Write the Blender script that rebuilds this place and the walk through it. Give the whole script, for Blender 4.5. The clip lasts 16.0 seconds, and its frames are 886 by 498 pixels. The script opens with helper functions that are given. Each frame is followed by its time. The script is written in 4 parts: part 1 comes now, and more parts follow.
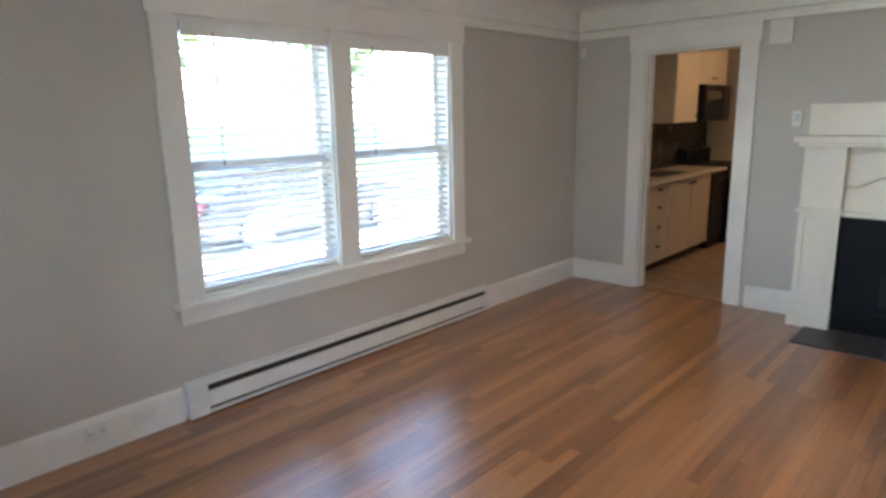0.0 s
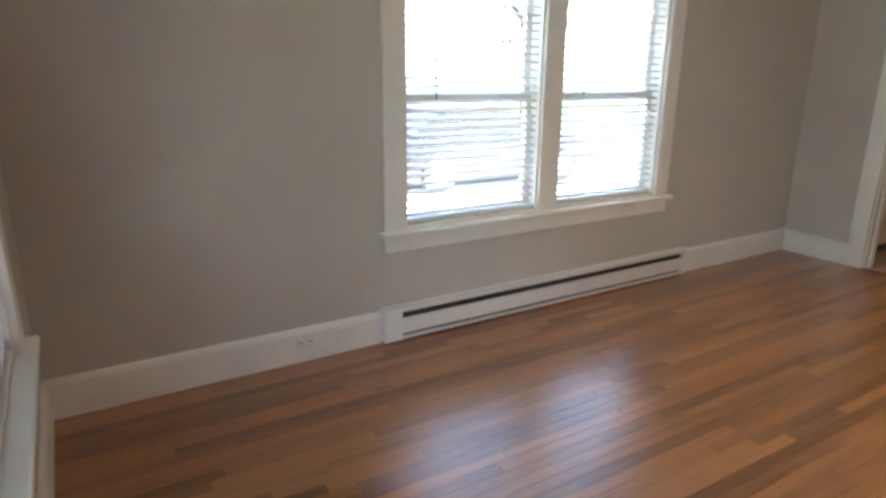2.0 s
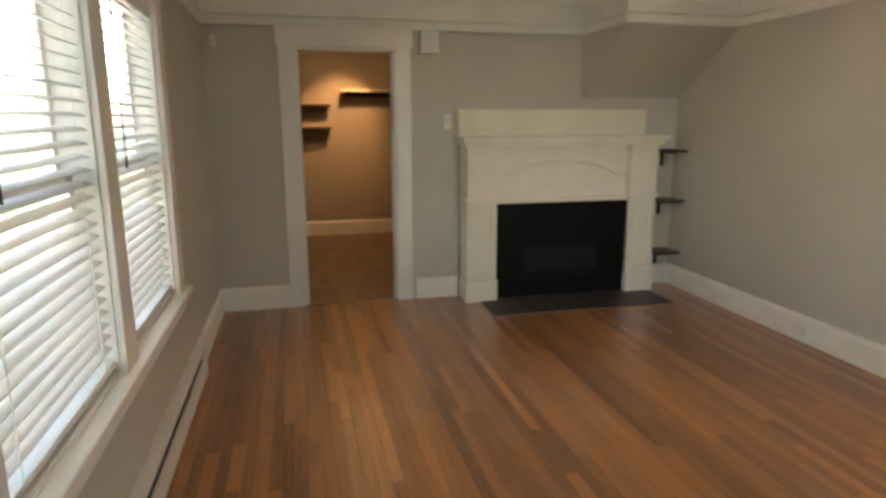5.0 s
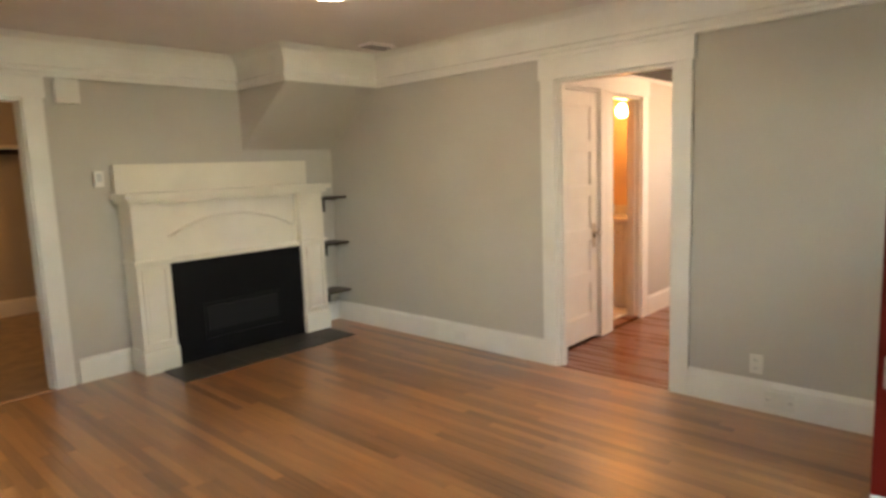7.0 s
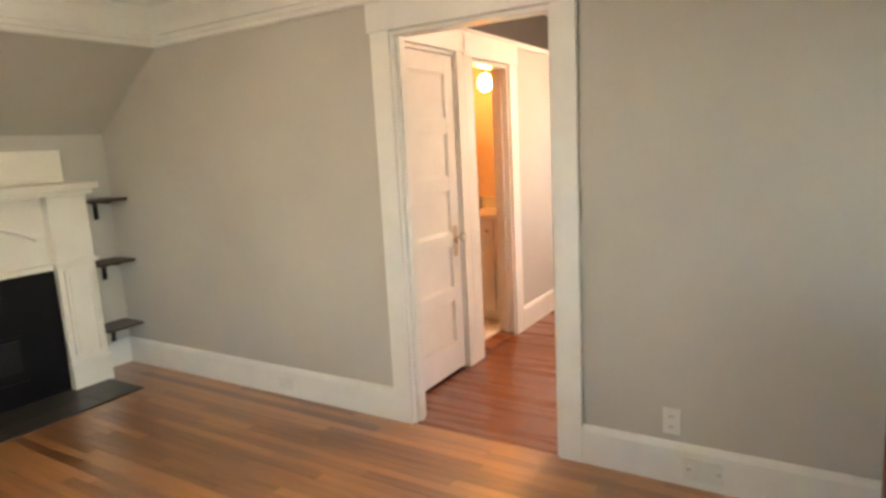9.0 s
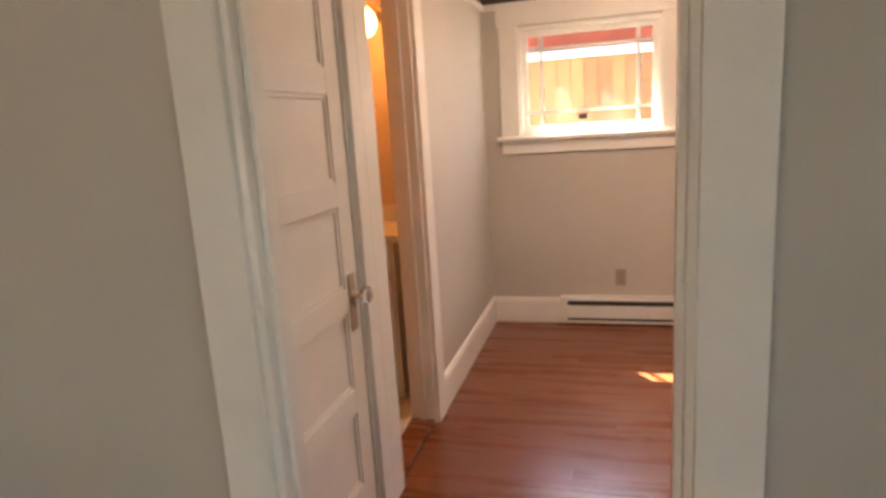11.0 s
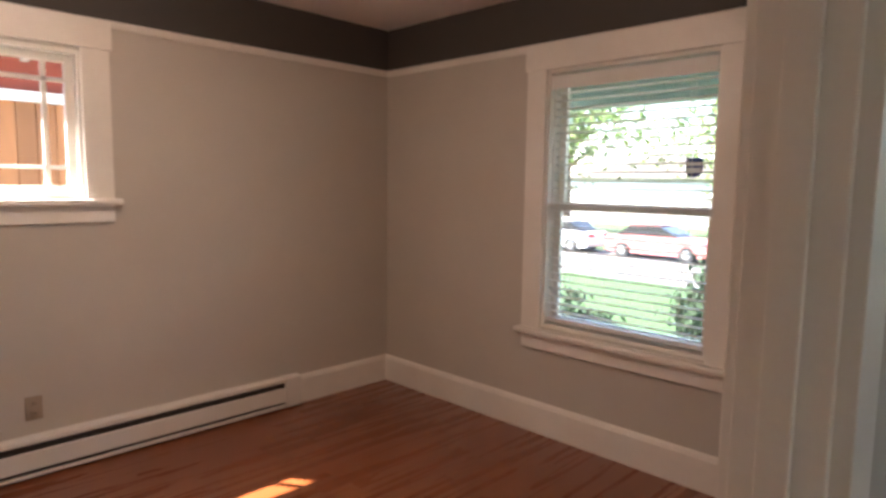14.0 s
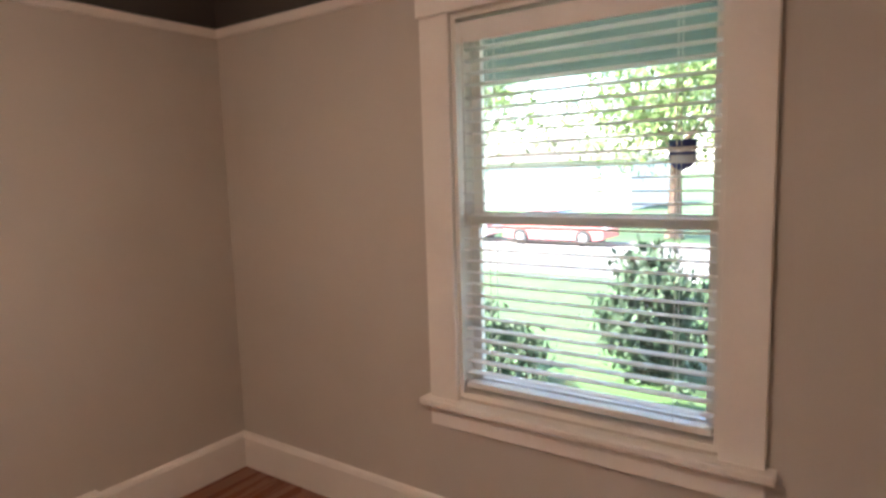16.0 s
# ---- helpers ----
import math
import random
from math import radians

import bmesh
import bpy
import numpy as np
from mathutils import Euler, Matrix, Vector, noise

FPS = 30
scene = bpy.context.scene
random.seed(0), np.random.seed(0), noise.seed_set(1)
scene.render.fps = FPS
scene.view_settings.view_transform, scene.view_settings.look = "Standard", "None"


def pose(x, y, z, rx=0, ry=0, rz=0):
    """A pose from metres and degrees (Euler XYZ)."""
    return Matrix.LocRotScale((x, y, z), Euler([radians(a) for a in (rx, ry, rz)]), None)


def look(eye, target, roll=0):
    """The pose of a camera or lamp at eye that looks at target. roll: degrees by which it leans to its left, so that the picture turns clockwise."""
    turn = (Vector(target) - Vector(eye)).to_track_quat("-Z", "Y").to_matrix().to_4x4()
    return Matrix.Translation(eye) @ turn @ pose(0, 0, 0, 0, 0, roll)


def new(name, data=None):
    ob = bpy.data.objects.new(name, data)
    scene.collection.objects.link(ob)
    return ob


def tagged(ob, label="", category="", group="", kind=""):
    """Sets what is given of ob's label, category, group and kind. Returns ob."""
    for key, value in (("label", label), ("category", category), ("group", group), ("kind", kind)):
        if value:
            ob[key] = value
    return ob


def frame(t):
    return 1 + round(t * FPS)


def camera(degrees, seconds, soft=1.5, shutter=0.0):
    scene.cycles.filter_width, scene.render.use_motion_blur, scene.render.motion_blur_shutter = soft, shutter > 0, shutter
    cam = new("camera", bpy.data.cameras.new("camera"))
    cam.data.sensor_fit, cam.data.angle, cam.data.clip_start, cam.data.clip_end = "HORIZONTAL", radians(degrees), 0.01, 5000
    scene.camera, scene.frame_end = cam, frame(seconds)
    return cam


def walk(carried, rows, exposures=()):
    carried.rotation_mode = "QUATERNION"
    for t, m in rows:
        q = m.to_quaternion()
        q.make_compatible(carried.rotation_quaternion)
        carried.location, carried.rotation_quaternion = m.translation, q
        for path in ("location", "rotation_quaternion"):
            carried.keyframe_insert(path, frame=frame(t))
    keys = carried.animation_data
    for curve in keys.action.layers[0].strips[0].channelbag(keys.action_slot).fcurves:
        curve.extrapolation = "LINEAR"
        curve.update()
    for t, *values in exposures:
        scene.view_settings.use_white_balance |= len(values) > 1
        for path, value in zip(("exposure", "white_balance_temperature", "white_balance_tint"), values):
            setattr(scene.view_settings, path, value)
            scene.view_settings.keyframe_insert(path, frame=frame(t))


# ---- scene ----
cam = camera(71.2, 16.0, soft=3.0, shutter=0.3)
PATH = [
    (0.0, 0.171, 0.025, 1.560, 43.01, -12.07, 1.23),
    (0.5, 0.170, -0.024, 1.536, 47.41, -12.37, 1.08),
    (1.0, 0.090, 0.020, 1.480, 52.03, -13.19, -0.01),
    (1.5, -0.007, -0.029, 1.474, 55.39, -14.73, -0.79),
    (2.0, -0.021, -0.081, 1.475, 58.72, -16.02, -0.48),
    (2.5, -0.329, 0.032, 1.495, 54.78, -17.85, 4.63),
    (3.0, -0.603, 0.134, 1.494, 42.65, -16.86, 5.17),
    (3.5, -0.925, 0.174, 1.509, 30.84, -14.56, 4.61),
    (4.0, -1.459, 0.118, 1.513, 14.08, -13.68, 2.13),
    (6.5, -2.768, 0.191, 1.500, -39.37, -7.81, 2.14),
    (7.0, -2.744, 0.208, 1.486, -47.35, -7.55, 2.11),
    (7.5, -2.617, 0.162, 1.492, -54.37, -7.30, 2.91),
    (8.0, -2.319, 0.277, 1.491, -56.77, -8.00, 3.05),
    (10.5, -0.371, 1.634, 1.471, -67.27, -11.17, 3.16),
    (11.0, -0.034, 1.900, 1.452, -74.97, -11.33, 3.55),
    (11.5, 0.188, 2.175, 1.499, -87.23, -12.58, 3.03),
    (12.0, 0.418, 2.381, 1.462, -98.46, -10.30, 1.28),
    (12.5, 0.583, 2.383, 1.449, -106.09, -7.69, -0.14),
    (13.0, 0.714, 2.461, 1.439, -116.08, -5.48, -0.59),
    (13.5, 0.841, 2.503, 1.450, -127.10, -4.79, -0.71),
    (14.0, 0.890, 2.531, 1.441, -135.26, -5.99, -0.85),
    (14.5, 1.045, 2.400, 1.457, -140.30, -7.40, 0.00),
    (15.0, 1.265, 2.120, 1.490, -142.00, -6.35, -0.90),
    (15.5, 1.470, 1.804, 1.476, -145.46, -4.48, 4.15),
    (16.0, 1.642, 1.574, 1.503, -145.00, -7.01, 1.68),
]
EXPOSURES = [(0.0, 4.65, 5800, 12), (2.5, 4.55, 6400, 14), (3.5, 4.1, 6500, 15), (4.0, 3.9, 6900, 15), (6.5, 4.6, 8300, 11), (7.0, 4.65, 8200, 11), (7.5, 4.92, 7900, 13), (8.0, 4.92, 8000, 12), (10.5, 4.6, 7500, 13), (11.0, 3.95, 7500, 17), (11.5, 3.7, 7200, 19), (12.5, 3.65, 6800, 18), (14.0, 3.4, 6700, 16), (15.0, 3.75, 6700, 15), (16.0, 3.6, 6600, 14)]
walk(cam, [(t, pose(x, y, z, 90 + pitch, roll, yaw)) for t, x, y, z, yaw, pitch, roll in PATH], EXPOSURES)

# ---- light ----
SUN_WAY = Vector((-0.616, -0.43, -1.0)).normalized()
world = bpy.data.worlds.new("world")
scene.world = world
world.use_nodes = True
wn = world.node_tree
sky = wn.nodes.new("ShaderNodeTexSky")
sky.sky_type = "NISHITA"
sky.sun_disc = False
sky.sun_elevation = math.asin(-SUN_WAY.z)
sky.sun_rotation = math.atan2(-SUN_WAY.x, -SUN_WAY.y)
wn.links.new(sky.outputs["Color"], wn.nodes["Background"].inputs["Color"])
wn.nodes["Background"].inputs["Strength"].default_value = 0.15
sun = new("sun", bpy.data.lights.new("sun", "SUN"))
sun.data.energy, sun.data.angle, sun.data.color = 5.0, radians(0.6), (1.0, 0.94, 0.84)
sun.matrix_world = look((0, 0, 12), Vector((0, 0, 12)) + SUN_WAY)


# ---- materials ----
def nodes_of(name):
    m = bpy.data.materials.new(name)
    m.use_nodes = True
    nt = m.node_tree
    return m, nt, nt.nodes["Principled BSDF"]


def add(nt, kind, **values):
    n = nt.nodes.new(kind)
    for key, value in values.items():
        n.inputs[key].default_value = value
    return n


def paint(name, col, rough=0.5, var=0.1, scale=2.5, bump=0.08, fine=140.0, metal=0.0, stretch=(1, 1, 1), piece=0.0, rough_var=0.12, spec=0.5):
    """A surface with broad stains, fine grain and relief, at real size; piece: how far single pieces differ."""
    m, nt, b = nodes_of(name)
    ln = nt.links
    geo = nt.nodes.new("ShaderNodeNewGeometry")
    mp = nt.nodes.new("ShaderNodeMapping")
    mp.inputs["Scale"].default_value = stretch
    ln.new(geo.outputs["Position"], mp.inputs["Vector"])
    broad = add(nt, "ShaderNodeTexNoise", Scale=scale, Detail=5.0, Roughness=0.6)
    grain = add(nt, "ShaderNodeTexNoise", Scale=fine, Detail=3.0)
    ln.new(mp.outputs["Vector"], broad.inputs["Vector"])
    ln.new(mp.outputs["Vector"], grain.inputs["Vector"])
    info = nt.nodes.new("ShaderNodeObjectInfo")
    both = nt.nodes.new("ShaderNodeMath")
    both.operation = "ADD"
    ln.new(info.outputs["Random"], both.inputs[0])
    ln.new(geo.outputs["Random Per Island"], both.inputs[1])
    frac = nt.nodes.new("ShaderNodeMath")
    frac.operation = "FRACT"
    ln.new(both.outputs[0], frac.inputs[0])
    ramp = add(nt, "ShaderNodeMapRange")
    ramp.inputs["From Min"].default_value, ramp.inputs["From Max"].default_value = 0.3, 0.7
    ramp.inputs["To Min"].default_value, ramp.inputs["To Max"].default_value = 1 - var, 1 + var
    ln.new(broad.outputs["Fac"], ramp.inputs["Value"])
    pr = add(nt, "ShaderNodeMapRange")
    pr.inputs["To Min"].default_value, pr.inputs["To Max"].default_value = 1 - piece, 1 + piece
    ln.new(frac.outputs[0], pr.inputs["Value"])
    gr = add(nt, "ShaderNodeMapRange")
    gr.inputs["To Min"].default_value, gr.inputs["To Max"].default_value = 1 - var * 0.5, 1 + var * 0.5
    ln.new(grain.outputs["Fac"], gr.inputs["Value"])
    a = nt.nodes.new("ShaderNodeMath")
    a.operation = "MULTIPLY"
    ln.new(ramp.outputs[0], a.inputs[0])
    ln.new(pr.outputs[0], a.inputs[1])
    a2 = nt.nodes.new("ShaderNodeMath")
    a2.operation = "MULTIPLY"
    ln.new(a.outputs[0], a2.inputs[0])
    ln.new(gr.outputs[0], a2.inputs[1])
    hue = nt.nodes.new("ShaderNodeHueSaturation")
    hue.inputs["Color"].default_value = (*col, 1)
    ln.new(a2.outputs[0], hue.inputs["Value"])
    ln.new(hue.outputs["Color"], b.inputs["Base Color"])
    rr = add(nt, "ShaderNodeMapRange")
    rr.inputs["To Min"].default_value, rr.inputs["To Max"].default_value = max(0.02, rough - rough_var), min(1, rough + rough_var)
    ln.new(broad.outputs["Fac"], rr.inputs["Value"])
    ln.new(rr.outputs[0], b.inputs["Roughness"])
    bp = add(nt, "ShaderNodeBump", Strength=bump, Distance=0.004)
    ln.new(grain.outputs["Fac"], bp.inputs["Height"])
    ln.new(bp.outputs["Normal"], b.inputs["Normal"])
    b.inputs["Metallic"].default_value = metal
    b.inputs["Specular IOR Level"].default_value = spec
    return m


def boards(name, dark, light, rough, grain_scale, piece=1.0):
    """Varnished boards along y: each has its own tone, streaky grain and a few dark flecks."""
    m, nt, b = nodes_of(name)
    ln = nt.links
    geo = nt.nodes.new("ShaderNodeNewGeometry")
    info = nt.nodes.new("ShaderNodeObjectInfo")
    both = nt.nodes.new("ShaderNodeMath")
    both.operation = "ADD"
    ln.new(info.outputs["Random"], both.inputs[0])
    ln.new(geo.outputs["Random Per Island"], both.inputs[1])
    frac = nt.nodes.new("ShaderNodeMath")
    frac.operation = "FRACT"
    ln.new(both.outputs[0], frac.inputs[0])
    off = nt.nodes.new("ShaderNodeCombineXYZ")
    ten = nt.nodes.new("ShaderNodeMath")
    ten.operation = "MULTIPLY"
    ten.inputs[1].default_value = 37.0
    ln.new(frac.outputs[0], ten.inputs[0])
    ln.new(ten.outputs[0], off.inputs["Z"])
    plus = nt.nodes.new("ShaderNodeVectorMath")
    ln.new(geo.outputs["Position"], plus.inputs[0])
    ln.new(off.outputs[0], plus.inputs[1])
    mp = nt.nodes.new("ShaderNodeMapping")
    mp.inputs["Scale"].default_value = (grain_scale, grain_scale * 0.06, grain_scale)
    ln.new(plus.outputs[0], mp.inputs["Vector"])
    grain = add(nt, "ShaderNodeTexNoise", Scale=1.0, Detail=6.0, Roughness=0.62, Distortion=0.6)
    ln.new(mp.outputs["Vector"], grain.inputs["Vector"])
    mp2 = nt.nodes.new("ShaderNodeMapping")
    mp2.inputs["Scale"].default_value = (14, 3.0, 14)
    ln.new(plus.outputs[0], mp2.inputs["Vector"])
    fleck = add(nt, "ShaderNodeTexNoise", Scale=1.0, Detail=2.0)
    ln.new(mp2.outputs["Vector"], fleck.inputs["Vector"])
    tone = nt.nodes.new("ShaderNodeMath")
    tone.operation = "MULTIPLY_ADD"
    tone.inputs[1].default_value = 0.74 * piece
    ln.new(frac.outputs[0], tone.inputs[0])
    g2 = add(nt, "ShaderNodeMapRange")
    g2.inputs["From Min"].default_value, g2.inputs["From Max"].default_value = 0.25, 0.75
    g2.inputs["To Min"].default_value, g2.inputs["To Max"].default_value = -0.06, 0.50 + 0.2 * (1 - piece)
    ln.new(grain.outputs["Fac"], g2.inputs["Value"])
    ln.new(g2.outputs[0], tone.inputs[2])
    mix = nt.nodes.new("ShaderNodeMix")
    mix.data_type = "RGBA"
    mix.inputs["A"].default_value = (*dark, 1)
    mix.inputs["B"].default_value = (*light, 1)
    ln.new(tone.outputs[0], mix.inputs["Factor"])
    fr = add(nt, "ShaderNodeMapRange")
    fr.inputs["From Min"].default_value, fr.inputs["From Max"].default_value = 0.70, 0.78
    ln.new(fleck.outputs["Fac"], fr.inputs["Value"])
    fr.inputs["To Max"].default_value = 0.6
    mix2 = nt.nodes.new("ShaderNodeMix")
    mix2.data_type = "RGBA"
    mix2.inputs["B"].default_value = (dark[0] * 0.45, dark[1] * 0.4, dark[2] * 0.35, 1)
    ln.new(fr.outputs[0], mix2.inputs["Factor"])
    ln.new(mix.outputs["Result"], mix2.inputs["A"])
    ln.new(mix2.outputs["Result"], b.inputs["Base Color"])
    rr = add(nt, "ShaderNodeMapRange")
    rr.inputs["To Min"].default_value, rr.inputs["To Max"].default_value = rough - 0.08, rough + 0.1
    ln.new(grain.outputs["Fac"], rr.inputs["Value"])
    ln.new(rr.outputs[0], b.inputs["Roughness"])
    b.inputs["Coat Weight"].default_value = 0.3 + 0.7 * piece
    b.inputs["Coat Roughness"].default_value = 0.31
    bp = add(nt, "ShaderNodeBump", Strength=0.06, Distance=0.002)
    ln.new(grain.outputs["Fac"], bp.inputs["Height"])
    ln.new(bp.outputs["Normal"], b.inputs["Normal"])
    return m


def glow(name, col, strength):
    m, nt, b = nodes_of(name)
    b.inputs["Base Color"].default_value = (*col, 1)
    b.inputs["Emission Color"].default_value = (*col, 1)
    b.inputs["Emission Strength"].default_value = strength
    return m


def clear_glass(name, tint=(0.96, 0.98, 0.97)):
    m, nt, b = nodes_of(name)
    b.inputs["Base Color"].default_value = (*tint, 1)
    b.inputs["Roughness"].default_value = 0.0
    b.inputs["IOR"].default_value = 1.45
    b.inputs["Transmission Weight"].default_value = 1.0
    return m


WALL = paint("greige_wall_paint", (0.53, 0.50, 0.45), 0.62, 0.05, 1.3, 0.10, 260)
WHITE = paint("white_trim_paint", (0.80, 0.78, 0.73), 0.35, 0.05, 3, 0.05, 90)
CEIL = paint("ceiling_paint", (0.80, 0.74, 0.71), 0.8, 0.04, 1.5, 0.12, 200)
CHARCOAL = paint("charcoal_wall_paint", (0.060, 0.055, 0.050), 0.6, 0.08, 1.5, 0.10, 240)
OAK = boards("varnished_oak_strip", (0.118, 0.040, 0.013), (0.48, 0.212, 0.075), 0.32, 40.0)
FIR = boards("varnished_fir_board", (0.168, 0.044, 0.0125), (0.212, 0.059, 0.018), 0.27, 12.0, 0.18)
VINYL = paint("tan_vinyl_floor", (0.34, 0.24, 0.16), 0.42, 0.35, 7, 0.08, 60)
SUBFLOOR = paint("dark_gap", (0.035, 0.02, 0.012), 0.8)
BLACK = paint("black_enamel", (0.006, 0.006, 0.007), 0.42, 0.1, 4, 0.02, 120, rough_var=0.02, spec=0.12)
BLACK_METAL = paint("black_iron", (0.018, 0.016, 0.015), 0.45, 0.2, 8, 0.10, 160, 0.6)
SLATE = paint("dark_slate_tile", (0.055, 0.052, 0.050), 0.45, 0.25, 8, 0.15, 90, piece=0.2)
MANTEL = paint("cream_mantel_paint", (0.78, 0.73, 0.63), 0.42, 0.05, 3, 0.06, 80)
DARKWOOD = paint("dark_stained_wood", (0.050, 0.030, 0.020), 0.45, 0.3, 6, 0.10, 80, stretch=(0.15, 1, 1))
RED = paint("red_door_paint", (0.112, 0.006, 0.003), 0.45, 0.10, 3, 0.05, 100, spec=0.22)
HEATER = paint("white_enamelled_steel", (0.76, 0.75, 0.71), 0.38, 0.04, 5, 0.03, 120)
SLOT = paint("heater_slot_dark", (0.03, 0.028, 0.026), 0.6)
PLASTIC = paint("white_plastic", (0.74, 0.72, 0.67), 0.4, 0.04, 6, 0.02, 100)
BEIGE = paint("beige_plastic", (0.36, 0.30, 0.24), 0.5, 0.04, 6, 0.02, 100)
DARKPLASTIC = paint("dark_plastic", (0.03, 0.03, 0.03), 0.5)
BLIND = paint("white_faux_wood_blind", (0.78, 0.78, 0.76), 0.45, 0.05, 9, 0.04, 70)
BRASS = paint("aged_nickel", (0.55, 0.47, 0.36), 0.3, 0.15, 20, 0.04, 150, 1.0)
STEEL = paint("grey_steel", (0.50, 0.50, 0.50), 0.35, 0.1, 20, 0.04, 150, 1.0)
CABINET = paint("cream_cabinet_paint", (0.70, 0.62, 0.47), 0.4, 0.05, 4, 0.04, 90)
COUNTER = paint("pale_laminate_counter", (0.62, 0.55, 0.45), 0.3, 0.12, 30, 0.03, 160)
TILE_BLACK = paint("black_backsplash", (0.012, 0.012, 0.014), 0.25, 0.2, 6, 0.05, 60)
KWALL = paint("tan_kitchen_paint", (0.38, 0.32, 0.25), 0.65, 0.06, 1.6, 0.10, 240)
# the globe's orange cast is mixed into this base colour
BATHWALL = paint("bath_lamplight_paint", (0.70, 0.52, 0.36), 0.6, 0.05, 1.5, 0.08, 240)
BATHTILE = paint("white_bath_tile", (0.75, 0.72, 0.66), 0.3, 0.05, 4, 0.04, 90)
PORCELAIN = paint("white_vanity_top", (0.80, 0.77, 0.70), 0.15, 0.03, 4, 0.02, 100)
GLASS = clear_glass("window_glass")
CRYSTAL = clear_glass("glass_knob", (0.95, 0.93, 0.9))
BULB = glow("warm_bulb", (1.0, 0.44, 0.13), 5.2)
KITCHEN_BULB = glow("kitchen_bulb", (1.0, 0.60, 0.30), 5.5)
SPOT_FACE = glow("spot_face", (1.0, 0.60, 0.30), 6.0)
DOME = glow("frosted_dome", (1.0, 0.82, 0.64), 2.1)
DISC = glow("bedroom_light_disc", (1.0, 0.71, 0.53), 8.2)
GRASS = paint("lawn_grass", (0.021, 0.058, 0.010), 0.8, 0.35, 1.2, 0.4, 60)
CONCRETE = paint("pale_concrete", (0.46, 0.44, 0.41), 0.85, 0.12, 1.5, 0.2, 80)
ASPHALT = paint("asphalt", (0.10, 0.10, 0.10), 0.9, 0.15, 1.5, 0.3, 90)
LEAF = paint("green_leaf", (0.105, 0.17, 0.04), 0.6, 0.3, 2.0, 0.1, 40, piece=0.45)
LEAF_DARK = paint("dark_shrub_leaf", (0.030, 0.062, 0.032), 0.85, 0.3, 2.0, 0.1, 40, piece=0.45)
BARK = paint("tree_bark", (0.14, 0.09, 0.06), 0.9, 0.3, 6, 0.6, 30, stretch=(1, 1, 0.25))
TEAL = paint("teal_porch_paint", (0.19, 0.28, 0.24), 0.5, 0.06, 3, 0.06, 80)
CEDAR = paint("cedar_board", (0.40, 0.17, 0.07), 0.7, 0.25, 3, 0.2, 40, stretch=(1, 1, 0.15), piece=0.25)
REDSIDE = paint("brick_red_siding", (0.30, 0.07, 0.05), 0.7, 0.12, 3, 0.1, 60)
SIDING = paint("pale_siding", (0.55, 0.56, 0.55), 0.7, 0.08, 3, 0.1, 60)
ROOF = paint("roof_shingle", (0.07, 0.065, 0.06), 0.9, 0.2, 6, 0.4, 40)
CARWHITE = paint("white_car_paint", (0.75, 0.76, 0.77), 0.2, 0.03, 3, 0.01, 100)
CARRED = paint("red_car_paint", (0.40, 0.02, 0.03), 0.2, 0.05, 3, 0.01, 100)
# red lightened to carry the washed-out glare of full sun
CARROSE = paint("glare_washed_red_car_paint", (0.52, 0.16, 0.15), 0.25, 0.06, 3, 0.01, 100)
CARGLASS = paint("car_glass", (0.02, 0.022, 0.025), 0.08, 0.05, 3, 0.0, 50)
FIREGLASS = paint("smoked_fire_glass", (0.010, 0.010, 0.011), 0.35, 0.1, 5, 0.0, 60, rough_var=0.03, spec=0.2)
RUBBER = paint("tyre_rubber", (0.02, 0.02, 0.02), 0.8)
STICKBLUE = paint("blue_sticker", (0.03, 0.05, 0.22), 0.5, 0.05)
STICKWHITE = paint("white_sticker", (0.75, 0.76, 0.78), 0.5, 0.05)


# ---- builders ----
def box(bm, x0, y0, z0, x1, y1, z1, bevel=0.0):
    vs = [bm.verts.new((x, y, z)) for z in (z0, z1) for x, y in ((x0, y0), (x1, y0), (x1, y1), (x0, y1))]
    fs = [bm.faces.new([vs[i] for i in q]) for q in ((3, 2, 1, 0), (4, 5, 6, 7), (0, 1, 5, 4), (1, 2, 6, 5), (2, 3, 7, 6), (3, 0, 4, 7))]
    if bevel:
        bmesh.ops.bevel(bm, geom=list({e for f in fs for e in f.edges}), offset=bevel, segments=2, affect="EDGES", profile=0.6)
    return bm


def boxes(*items, bevel=0.0):
    bm = bmesh.new()
    for it in items:
        box(bm, *it, bevel=bevel)
    return bm


def rod(bm, a, b, r0, r1=None, n=16):
    a, b = Vector(a), Vector(b)
    r1 = r0 if r1 is None else r1
    q = (b - a).to_track_quat("Z", "Y").to_matrix()
    rings = [[bm.verts.new(p + q @ Vector((r * math.cos(2 * math.pi * i / n), r * math.sin(2 * math.pi * i / n), 0))) for i in range(n)] for p, r in ((a, r0), (b, r1))]
    for i in range(n):
        bm.faces.new((rings[0][i], rings[0][(i + 1) % n], rings[1][(i + 1) % n], rings[1][i]))
    bm.faces.new(rings[0][::-1])
    bm.faces.new(rings[1])
    return bm


